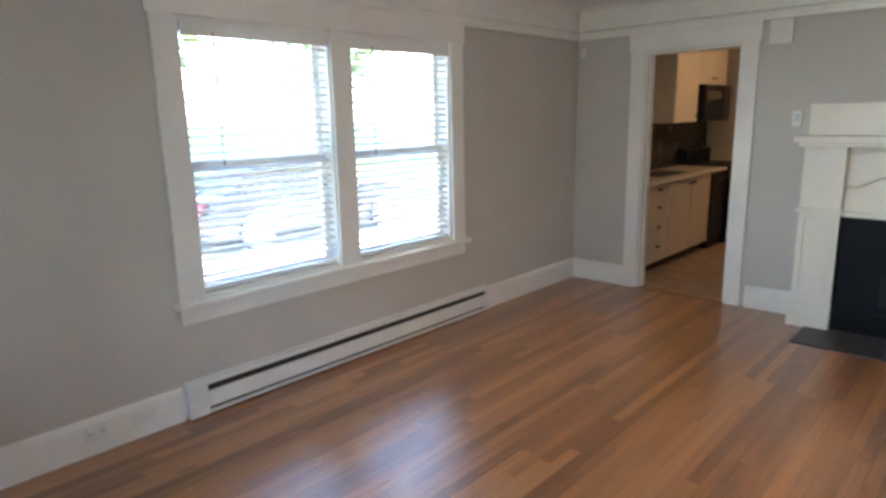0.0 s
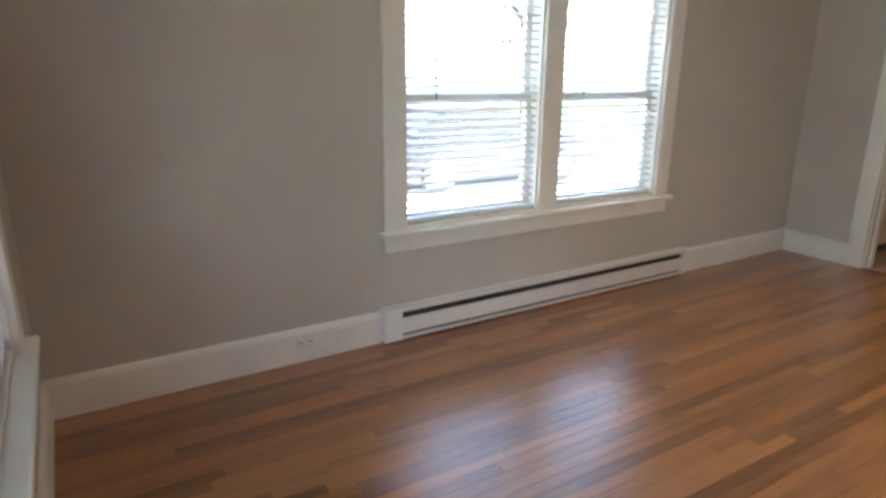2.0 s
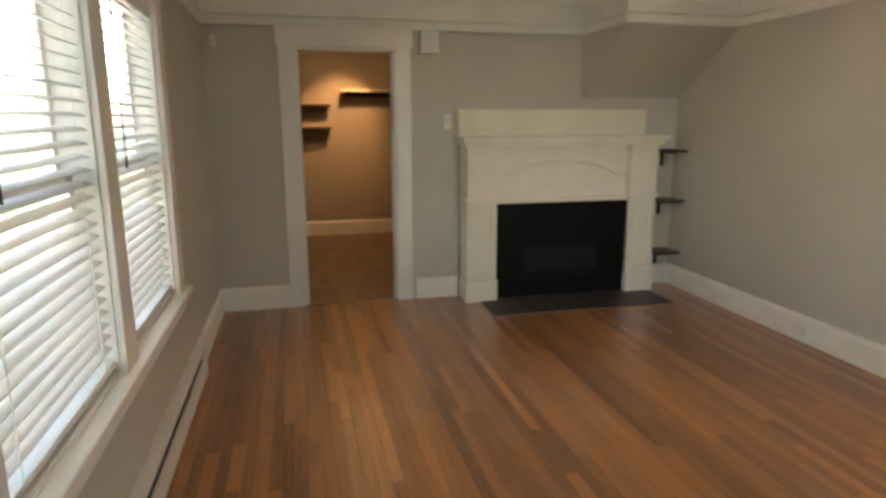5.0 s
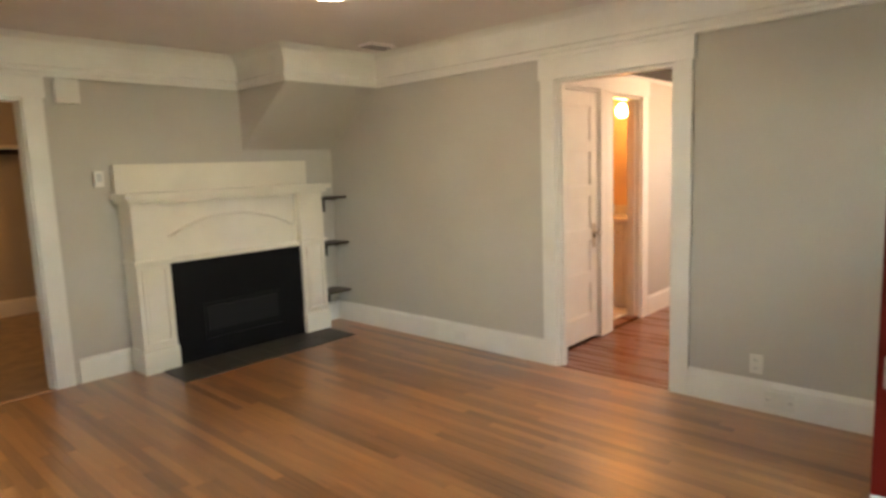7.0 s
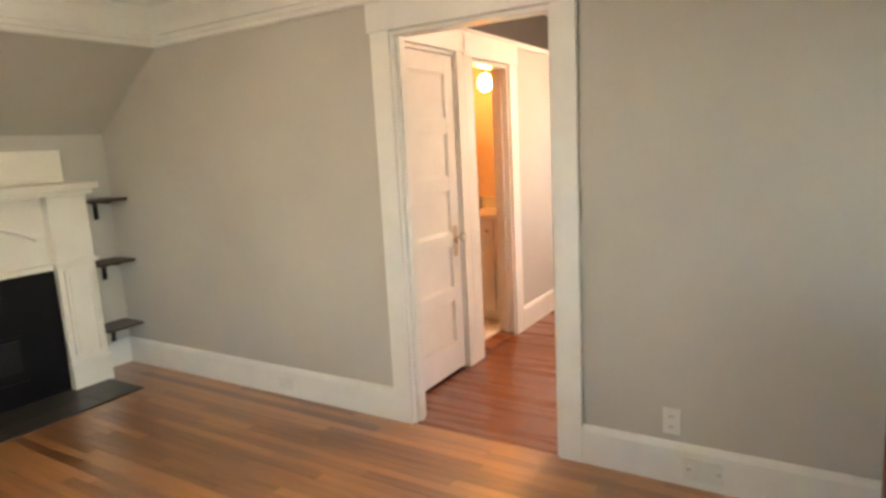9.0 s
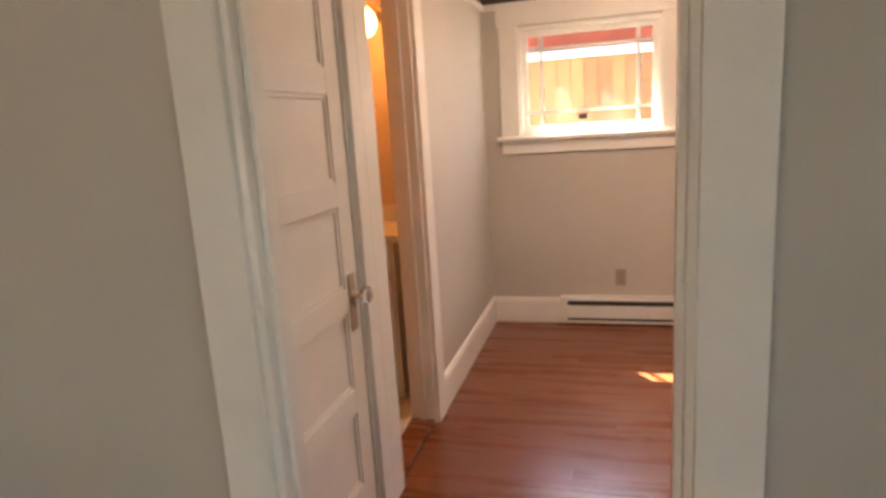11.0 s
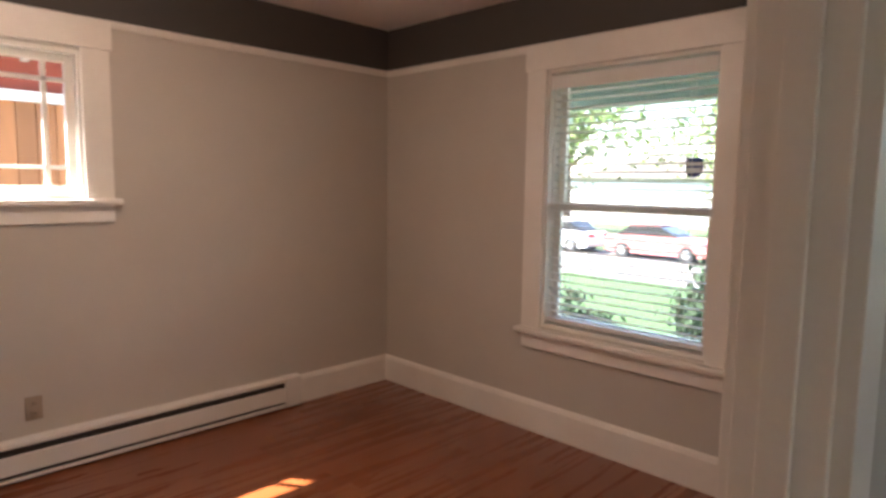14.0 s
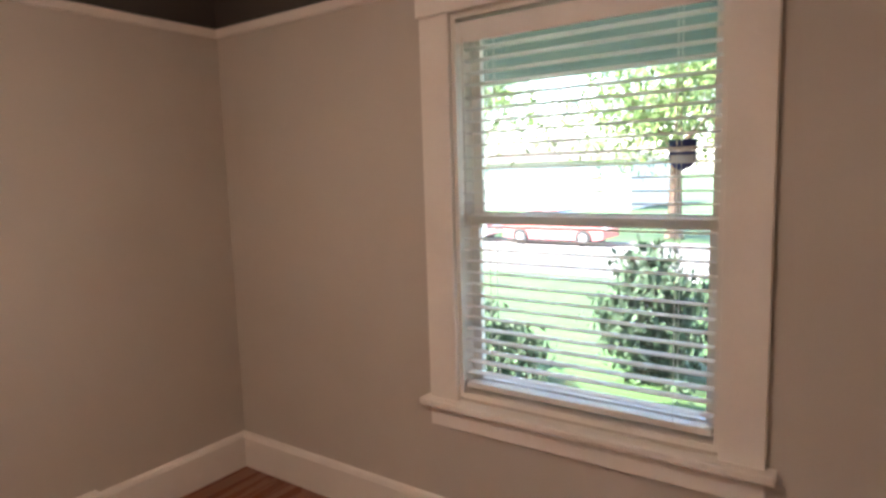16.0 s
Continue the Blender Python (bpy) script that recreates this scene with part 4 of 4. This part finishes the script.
def upper_cabinet(y0, y1, z0, z1, doors, label):
    c = thing("wall_cabinet", label, "cabinet", (W + 0.16, (y0 + y1) / 2, z0), "kitchen wall cabinets")
    part("body", boxes((W + 0.002, y0 + 0.001, z0, -2.64, y1 - 0.001, z1), bevel=0.002), CABINET, c)
    w = (y1 - y0) / doors
    for i in range(doors):
        a, b = y0 + i * w + 0.004, y0 + (i + 1) * w - 0.004
        f = part("door", boxes((-2.64, a, z0 + 0.004, -2.62, b, z1 - 0.004), bevel=0.003), CABINET, c)
        part("knob", lathe(bmesh.new(), (-2.62, b - 0.05 if i == 0 else a + 0.05, z0 + 0.07), [(0.007, 0.0), (0.013, 0.012), (0.013, 0.02), (0.005, 0.024)], 12, "X"), BLACK_METAL, f)


upper_cabinet(6.62, 7.25, 1.44, 2.32, 1, "cream kitchen wall cabinet with a black knob")
upper_cabinet(7.25, 8.10, 1.86, 2.32, 2, "short cream cabinet above the microwave")
mw = thing("microwave", "black over-range microwave under the wall cabinet", "microwave", (-2.75, 7.68, 1.44))
part("body", boxes((W + 0.004, 7.27, 1.44, -2.58, 8.09, 1.855), bevel=0.006), BLACK, mw)
part("door", boxes((-2.58, 7.28, 1.46, -2.555, 7.88, 1.845), bevel=0.005), BLACK, mw)
part("window", boxes((-2.556, 7.36, 1.52, -2.552, 7.80, 1.78)), CARGLASS, mw, "dark glass window")
part("keypad", boxes((-2.58, 7.89, 1.46, -2.556, 8.08, 1.845), bevel=0.003), DARKPLASTIC, mw)
for x0, x1, z, dep in ((-2.40, -1.86, 1.70, 0.20), (-2.40, -1.86, 1.42, 0.20)):
    s = thing("floating_shelf", "short brown floating kitchen shelf", "shelf", ((x0 + x1) / 2, KN, z), "kitchen shelves")
    part("board", boxes((x0, KN - dep, z - 0.03, x1, KN, z), bevel=0.003), DARKWOOD, s)
s = thing("floating_shelf", "long pale-edged floating kitchen shelf", "shelf", (-1.0, KN, 1.85), "kitchen shelves")
part("board", boxes((-1.72, KN - 0.26, 1.855, 0.3, KN, 1.89), bevel=0.003), COUNTER, s)
# added dark strip standing in for the shelf's shadow on the wall
part("cleat", boxes((-1.66, KN - 0.02, 1.80, 0.3, KN, 1.855), bevel=0.002), DARKWOOD, s)
# small can spotlight on the kitchen ceiling, aimed at the shelves
SPOT_AT, SPOT_TO = Vector((-1.62, 7.55, 2.36)), Vector((-1.75, KN, 1.42))
aim = (SPOT_TO - SPOT_AT).normalized()
sp = thing("spotlight", "small black ceiling spotlight aimed at the shelves", "spotlight", (SPOT_AT.x, SPOT_AT.y, 2.5))
part("stem", rod(bmesh.new(), (SPOT_AT.x, SPOT_AT.y, 2.5), SPOT_AT - aim * 0.05, 0.010, n=10), BLACK_METAL, sp)
part("can", rod(bmesh.new(), SPOT_AT - aim * 0.12, SPOT_AT - aim * 0.004, 0.032, 0.045, 20), BLACK_METAL, sp)
part("lens", rod(bmesh.new(), SPOT_AT - aim * 0.003, SPOT_AT, 0.036, 0.036, 20), SPOT_FACE, sp, "glowing warm lens")
beam = new("spot_beam", bpy.data.lights.new("spot_beam", "SPOT"))
beam.data.energy, beam.data.color, beam.data.spot_size, beam.data.spot_blend, beam.data.shadow_soft_size = 4.6, (1.0, 0.56, 0.26), radians(66), 0.8, 0.035
beam.matrix_world = look(SPOT_AT + aim * 0.045, SPOT_TO)
kl = thing("ceiling_light", "lit warm kitchen ceiling light", "ceiling light", (-1.70, 7.00, 2.5))
part("rim", lathe(bmesh.new(), (-1.70, 7.00, 2.48), [(0.10, 0.02), (0.102, 0.006), (0.09, 0.0)], 24), BRASS, kl)
part("dome", lathe(bmesh.new(), (-1.70, 7.00, 2.43), [(0.015, 0.0), (0.05, 0.012), (0.08, 0.035), (0.09, 0.055)], 24), KITCHEN_BULB, kl, "glowing warm dome", True)


# ---- outdoors ----
STREET = -1.50
bm = bmesh.new()
lie = [(300, GROUND), (-9.2, GROUND), (-10.2, GROUND - 0.08), (-12.4, STREET), (-300, STREET)]
rows = [[bm.verts.new((x, y, z)) for x in (-300, 300)] for y, z in lie]
for a, b in zip(rows, rows[1:]):
    bm.faces.new((a[0], a[1], b[1], b[0]))
structure("ground", bm, GRASS, "sunlit green lawn sloping down to the street", "lawn")
structure("pavement", boxes((-60, -14.2, STREET, 60, -12.6, STREET + 0.13), bevel=0.01), CONCRETE, "pale concrete pavement along the street", "pavement")
structure("driveway", boxes((-11.2, -9.2, GROUND, -4.2, 14, GROUND + 0.025)), CONCRETE, "pale sunlit concrete driveway", "driveway")
structure("road", boxes((-80, -23.2, STREET, 80, -14.4, STREET + 0.012)), ASPHALT, "sun-bleached asphalt street", "road")
structure("kerb", boxes((-80, -14.4, STREET, 80, -14.22, STREET + 0.14), bevel=0.015), CONCRETE, "concrete kerb", "kerb")
structure("foundation", boxes((W - 0.16, S2 - 0.16, GROUND, X + 0.16, KN + 0.12, -0.07)), CONCRETE, "grey house foundation", "foundation")
structure("roof", boxes((W - 0.6, S2 - 0.3, 2.70, X + 0.55, KN + 0.6, 2.82), (X + 0.16, S2 - 0.3, 2.50, X + 0.55, KN + 0.6, 2.70)), ROOF, "low roof slab with deep eaves", "roof")
structure("porch_floor", boxes((-1.6, -2.4, GROUND, 4.6, S2 - 0.16, -0.12)), CONCRETE, "painted concrete porch floor", "porch")
structure("porch_ceiling", boxes((-1.6, -2.5, 2.46, 4.9, S2 - 0.3, 2.56)), TEAL, "teal painted porch ceiling", "ceiling")
structure("porch_beam", boxes((-1.6, -2.5, 2.13, 4.9, -2.34, 2.46), bevel=0.004), TEAL, "teal painted porch beam", "beam")
for x in (-1.4, 4.6):
    structure("porch_post", boxes((x - 0.09, -2.5, -0.12, x + 0.09, -2.34, 2.13), bevel=0.01), TEAL, "teal painted porch post", "post")


def leaf_cloud(rng, centre, radius, count, size):
    """Many small bent leaves in uneven clumps round a centre."""
    verts, faces = [], []
    clumps = [Vector((rng.gauss(0, 0.5), rng.gauss(0, 0.5), rng.gauss(0, 0.45))) for _ in range(max(6, count // 90))]
    for _ in range(count):
        c = rng.choice(clumps)
        p = Vector(((c.x + rng.gauss(0, 0.2)) * radius[0], (c.y + rng.gauss(0, 0.2)) * radius[1], (c.z + rng.gauss(0, 0.2)) * radius[2])) + Vector(centre)
        m = Euler((rng.uniform(0, 6.3), rng.uniform(0, 6.3), rng.uniform(0, 6.3))).to_matrix()
        s = size * rng.uniform(0.6, 1.4)
        i = len(verts)
        verts += [p + m @ Vector(q) * s for q in ((-1, 0, 0), (0, -0.45, 0.12), (1, 0, 0), (0, 0.45, 0.12))]
        faces += [(i, i + 1, i + 2), (i, i + 2, i + 3)]
    return verts, faces


def foliage(name, parent, material, *args):
    v, f = leaf_cloud(*args)
    me = bpy.data.meshes.new(name)
    me.from_pydata(v, [], f)
    me.materials.append(material)
    ob = new(name, me)
    ob.parent = parent
    if parent is not None:
        ob.matrix_parent_inverse = parent.matrix_basis.inverted()
    return ob


def tree(x, y, height, spread, seed, label, leaves=5000, size=0.14):
    rng = random.Random(seed)
    base = GROUND if y > -9 else STREET
    t = thing("tree", label, "tree", (x, y, base))
    bm = bmesh.new()
    top = Vector((x + rng.uniform(-0.3, 0.3), y, base + height * 0.45))
    r = height * 0.035
    rod(bm, (x, y, base - 0.05), (x, y, base + 0.4), r * 1.5, r * 1.05, 14)
    rod(bm, (x, y, base + 0.4), top, r * 1.05, r * 0.75, 14)
    for i in range(7):
        a = i * 0.9 + rng.uniform(-0.3, 0.3)
        end = top + Vector((math.cos(a) * spread * 0.6, math.sin(a) * spread * 0.6, height * rng.uniform(0.1, 0.4)))
        rod(bm, top - Vector((0, 0, rng.uniform(0, 0.4))), end, r * 0.45, r * 0.1, 8)
    part("trunk", bm, BARK, t)
    foliage("crown", t, LEAF, rng, (x, y, base + height * 0.72), (spread, spread, height * 0.33), leaves, size)
    return t


def shrub(x, y, rx, ry, h, seed, material, label, leaves=2600):
    rng = random.Random(seed)
    s = thing("shrub", label, "shrub", (x, y, GROUND))
    bm = bmesh.new()
    for i in range(6):
        a = i * 1.05
        rod(bm, (x, y, GROUND - 0.02), (x + math.cos(a) * rx * 0.5, y + math.sin(a) * ry * 0.5, GROUND + h * 0.7), 0.02, 0.006, 6)
    part("stems", bm, BARK, s)
    foliage("leaves", s, material, rng, (x, y, GROUND + h * 0.52), (rx, ry, h * 0.48), leaves, 0.05)
    return s


shrub(3.45, -4.4, 0.42, 0.42, 1.12, 3, LEAF_DARK, "dark green rounded shrub beyond the porch", 5200)
shrub(4.75, -3.6, 0.55, 0.35, 0.55, 4, LEAF_DARK, "low dark shrub along the porch", 3600)
shrub(5.7, -3.7, 0.5, 0.35, 0.5, 5, LEAF_DARK, "low dark shrub along the porch", 3000)
tree(8.6, -25.2, 8.2, 4.2, 11, "leafy street tree with a thick trunk", 11000, 0.13)
tree(20.5, -27.0, 9.5, 3.8, 12, "leafy street tree beyond the road", 5000, 0.17)
tree(27.0, -29.0, 8.0, 4.0, 13, "tall leafy tree far down the street", 3200, 0.18)
tree(4.0, -30.0, 8.0, 3.6, 14, "leafy tree beyond the road", 3000, 0.16)
tree(-11.9, 2.4, 6.5, 2.6, 15, "leafy green tree beside the driveway", 9000, 0.12)
tree(-17.5, 14.0, 8.0, 3.2, 16, "leafy green tree behind the driveway", 5000, 0.14)
tree(-13.0, -4.5, 7.0, 3.0, 17, "leafy green tree near the street", 4500, 0.14)
for i in range(3):
    shrub(-12.0, -2.5 + i * 2.0, 0.6, 1.0, 1.1, 30 + i, LEAF, "green hedge shrub along the driveway", 2200)


def car(x, y, turn, body_mat, label):
    c = thing("parked_car", label, "car", (x, y, (GROUND + 0.025 if y > -9 else STREET + 0.012)))
    c.rotation_euler = (0, 0, radians(turn))

    def p(nm, bm, mat, lab="", smooth=False, parent=c):
        ob = new(nm, mesh_of(nm, bm, mat, smooth))
        ob.parent = parent
        return tagged(ob, lab)

    def hull(outline, w, inset):
        bm = bmesh.new()
        rows = []
        for yy, k in ((-w, inset), (-w + 0.12, 0.0), (w - 0.12, 0.0), (w, inset)):
            rows.append([bm.verts.new((px * (1 - k * 0.15), yy, pz - k * 0.08 * (pz > 0.7))) for px, pz in outline])
        for a, b in zip(rows, rows[1:]):
            for i in range(len(outline)):
                j = (i + 1) % len(outline)
                bm.faces.new((a[i], a[j], b[j], b[i]))
        bm.faces.new(rows[0][::-1])
        bm.faces.new(rows[-1])
        return bm
    p("body", hull([(-2.2, 0.28), (-2.25, 0.6), (-2.15, 0.88), (-1.2, 0.95), (0.75, 0.95), (1.9, 0.82), (2.2, 0.66), (2.22, 0.3), (1.9, 0.22), (-1.9, 0.22)], 0.88, 0.15), body_mat)
    p("cabin_glass", hull([(-1.75, 0.93), (-1.15, 1.36), (0.15, 1.38), (1.0, 0.93)], 0.76, 0.2), CARGLASS)
    p("roof_panel", hull([(-1.2, 1.36), (-1.05, 1.43), (0.05, 1.45), (0.22, 1.37)], 0.70, 0.1), body_mat)
    for wx in (-1.35, 1.38):
        for wy in (-0.86, 0.86):
            w = p("wheel", lathe(bmesh.new(), (wx, wy - 0.09, 0.32), [(0.24, 0.0), (0.315, 0.01), (0.32, 0.09), (0.315, 0.17), (0.24, 0.18)], 24, "Y"), RUBBER)
            p("rim", lathe(bmesh.new(), (wx, wy - 0.095, 0.32), [(0.06, 0.0), (0.2, 0.006), (0.2, 0.184), (0.06, 0.19)], 18, "Y"), STEEL, parent=w)
    for hy in (-0.6, 0.6):
        p("headlight", boxes((2.14, hy - 0.16, 0.62, 2.22, hy + 0.16, 0.74), bevel=0.02), STICKWHITE)
        p("tail_light", boxes((-2.26, hy - 0.16, 0.68, -2.18, hy + 0.16, 0.84), bevel=0.02), CARRED)
    return c


car(17.5, -21.9, 0, CARWHITE, "white car parked at the far kerb")
# this car's paleness is sun glare painted into the red
car(12.3, -21.9, 180, CARROSE, "red car parked at the far kerb, sun glare put into its pale paint")
car(-9.8, 6.6, 90, CARGLASS, "dark car parked on the driveway")


def house(x0, y0, x1, y1, h, wall_mat, label, faces):
    """A plain neighbour's house: walls, gable-less hipped roof, windows on the given faces."""
    base = GROUND if y1 > -9 else STREET
    o = thing("house", label, "house", ((x0 + x1) / 2, (y0 + y1) / 2, base))
    part("wall", boxes((x0, y0, base, x1, y1, base + h)), wall_mat, o)
    bm = bmesh.new()
    e = 0.45
    v = [bm.verts.new(p) for p in ((x0 - e, y0 - e, base + h), (x1 + e, y0 - e, base + h), (x1 + e, y1 + e, base + h), (x0 - e, y1 + e, base + h),
                                   ((x0 + x1) / 2, y0 + 2, base + h + 2.0), ((x0 + x1) / 2, y1 - 2, base + h + 2.0))]
    for q in ((0, 1, 4), (1, 2, 5, 4), (2, 3, 5), (3, 0, 4, 5), (3, 2, 1, 0)):
        bm.faces.new([v[i] for i in q])
    part("roof", bm, ROOF, o)
    for f, a in faces:
        if f == "E":
            w = part("window", boxes((x1, a - 0.55, base + 1.3, x1 + 0.04, a + 0.55, base + 2.5), bevel=0.01), WHITE, o)
            part("pane", boxes((x1 + 0.036, a - 0.45, base + 1.4, x1 + 0.05, a + 0.45, base + 2.4)), STEEL, w)
        if f == "N":
            w = part("window", boxes((a - 0.55, y1, base + 1.3, a + 0.55, y1 + 0.04, base + 2.5), bevel=0.01), WHITE, o)
            part("pane", boxes((a - 0.45, y1 + 0.036, base + 1.4, a + 0.45, y1 + 0.05, base + 2.4)), STEEL, w)


house(-30, -10, -22, 2, 3.4, SIDING, "pale neighbouring house behind the driveway trees", [("E", -7.0), ("E", -3.0), ("E", 0.0)])
house(-6, -52, 6, -42, 3.6, SIDING, "pale house across the street", [("N", -3.0), ("N", 3.0)])
house(16, -52, 30, -42, 3.6, SIDING, "pale house far across the street", [("N", 18.5), ("N", 25.0)])

# neighbour's cedar wall and red eaves beyond the small window
nb = thing("cedar_outbuilding", "cedar-boarded outbuilding with red eaves", "outbuilding", (8, 2.5, GROUND))
part("red_wall", boxes((7.22, -1.5, GROUND, 9.5, 9.0, 2.75)), REDSIDE, nb)
y = -1.5
while y < 8.9:
    part("board", boxes((7.17, y, GROUND, 7.215, y + 0.142, 2.08 + random.uniform(-0.004, 0.004)), bevel=0.003), CEDAR, nb)
    y += 0.148
part("ledger", boxes((7.12, -1.5, 2.08, 7.22, 9.0, 2.17), bevel=0.004), STICKWHITE, nb, "white painted ledger")
part("gutter", boxes((6.70, -1.5, 2.40, 6.80, 9.0, 2.50), bevel=0.01), STICKWHITE, nb, "white gutter")
part("soffit", boxes((6.78, -1.5, 2.52, 9.6, 9.0, 2.58)), REDSIDE, nb)
for i in range(13):
    part("rafter", boxes((6.78, -1.2 + i * 0.8, 2.42, 7.22, -1.15 + i * 0.8, 2.52)), STICKWHITE, nb)


# ---- floors, board by board ----
def plank_mesh(name, w, l, material, bevelled=True):
    bm = bmesh.new()
    box(bm, 0, 0, -0.016, w, l, 0.0)
    if bevelled:
        bmesh.ops.bevel(bm, geom=[e for e in bm.edges if all(v.co.z > -0.001 for v in e.verts)], offset=0.0006, segments=1, affect="EDGES")
    return mesh_of(name, bm, material)


def floor_boards(owner, x0, x1, y0, y1, width, lengths, material, near, most, seed):
    """Boards along y with staggered ends; those inside the stretch near (x0, x1, y0, y1) are parts of their own."""
    rng = random.Random(seed)
    gap = 0.0004 if width < 0.07 else 0.00012
    shared = {l: plank_mesh("plank", width - 2 * gap, l - 2 * gap, material, width < 0.07) for l in lengths}
    rest_v, rest_f, count = [], [], 0
    x = x0
    while x < x1 - 1e-4:
        w = min(width, x1 - x)
        y = y0 - rng.choice(lengths) * rng.random()
        while y < y1:
            l = rng.choice(lengths)
            a, b = max(y, y0), min(y + l, y1)
            inside = near[0] <= x <= near[1] and near[2] <= a and b <= near[3]
            if b - a > 0.02:
                whole = abs(b - a - l) < 1e-6 and w > width - 1e-4
                if inside and count < most and (whole or most < 300):
                    o = new("plank", shared[l] if whole else plank_mesh("plank", w - 2 * gap, b - a - 2 * gap, material, False))
                    o.parent = owner
                    o.location = (x, a, 0)
                    count += 1
                else:
                    i = len(rest_v)
                    g = gap
                    for z in (-0.016, 0.0):
                        rest_v += [(x + g, a + g, z), (x + w - g, a + g, z), (x + w - g, b - g, z), (x + g, b - g, z)]
                    rest_f += [tuple(i + k for k in q) for q in ((4, 5, 6, 7), (0, 1, 5, 4), (1, 2, 6, 5), (2, 3, 7, 6), (3, 0, 4, 7))]
            y += l
        x += width
    if not rest_v:
        return
    me = bpy.data.meshes.new("planks")
    me.from_pydata(rest_v, [], rest_f)
    me.materials.append(material)
    o = new("planks", me)
    o.parent = owner
    tagged(o, "remaining floor strips", "", "", "stuff")


fl = structure("floor", boxes((W, S - 0.0, -0.06, E, N + 0.02, -0.014)), SUBFLOOR, "varnished oak strip floor of the living room", "floor")
floor_boards(fl, W, E, S, N - 0.005, 0.057, [0.4, 0.65, 0.95, 1.3, 1.7, 2.1], OAK, (W, E, 0.2, 4.5), 300, 21)
fl2 = structure("floor_bedroom", boxes((E, S2, -0.06, X, B + 0.12, -0.014)), SUBFLOOR, "reddish varnished fir board floor of the bedroom", "floor")
floor_boards(fl2, E + 0.001, X, S2, B, 0.083, [1.4, 1.9, 2.5], FIR, (E, X, S2, B), 200, 22)
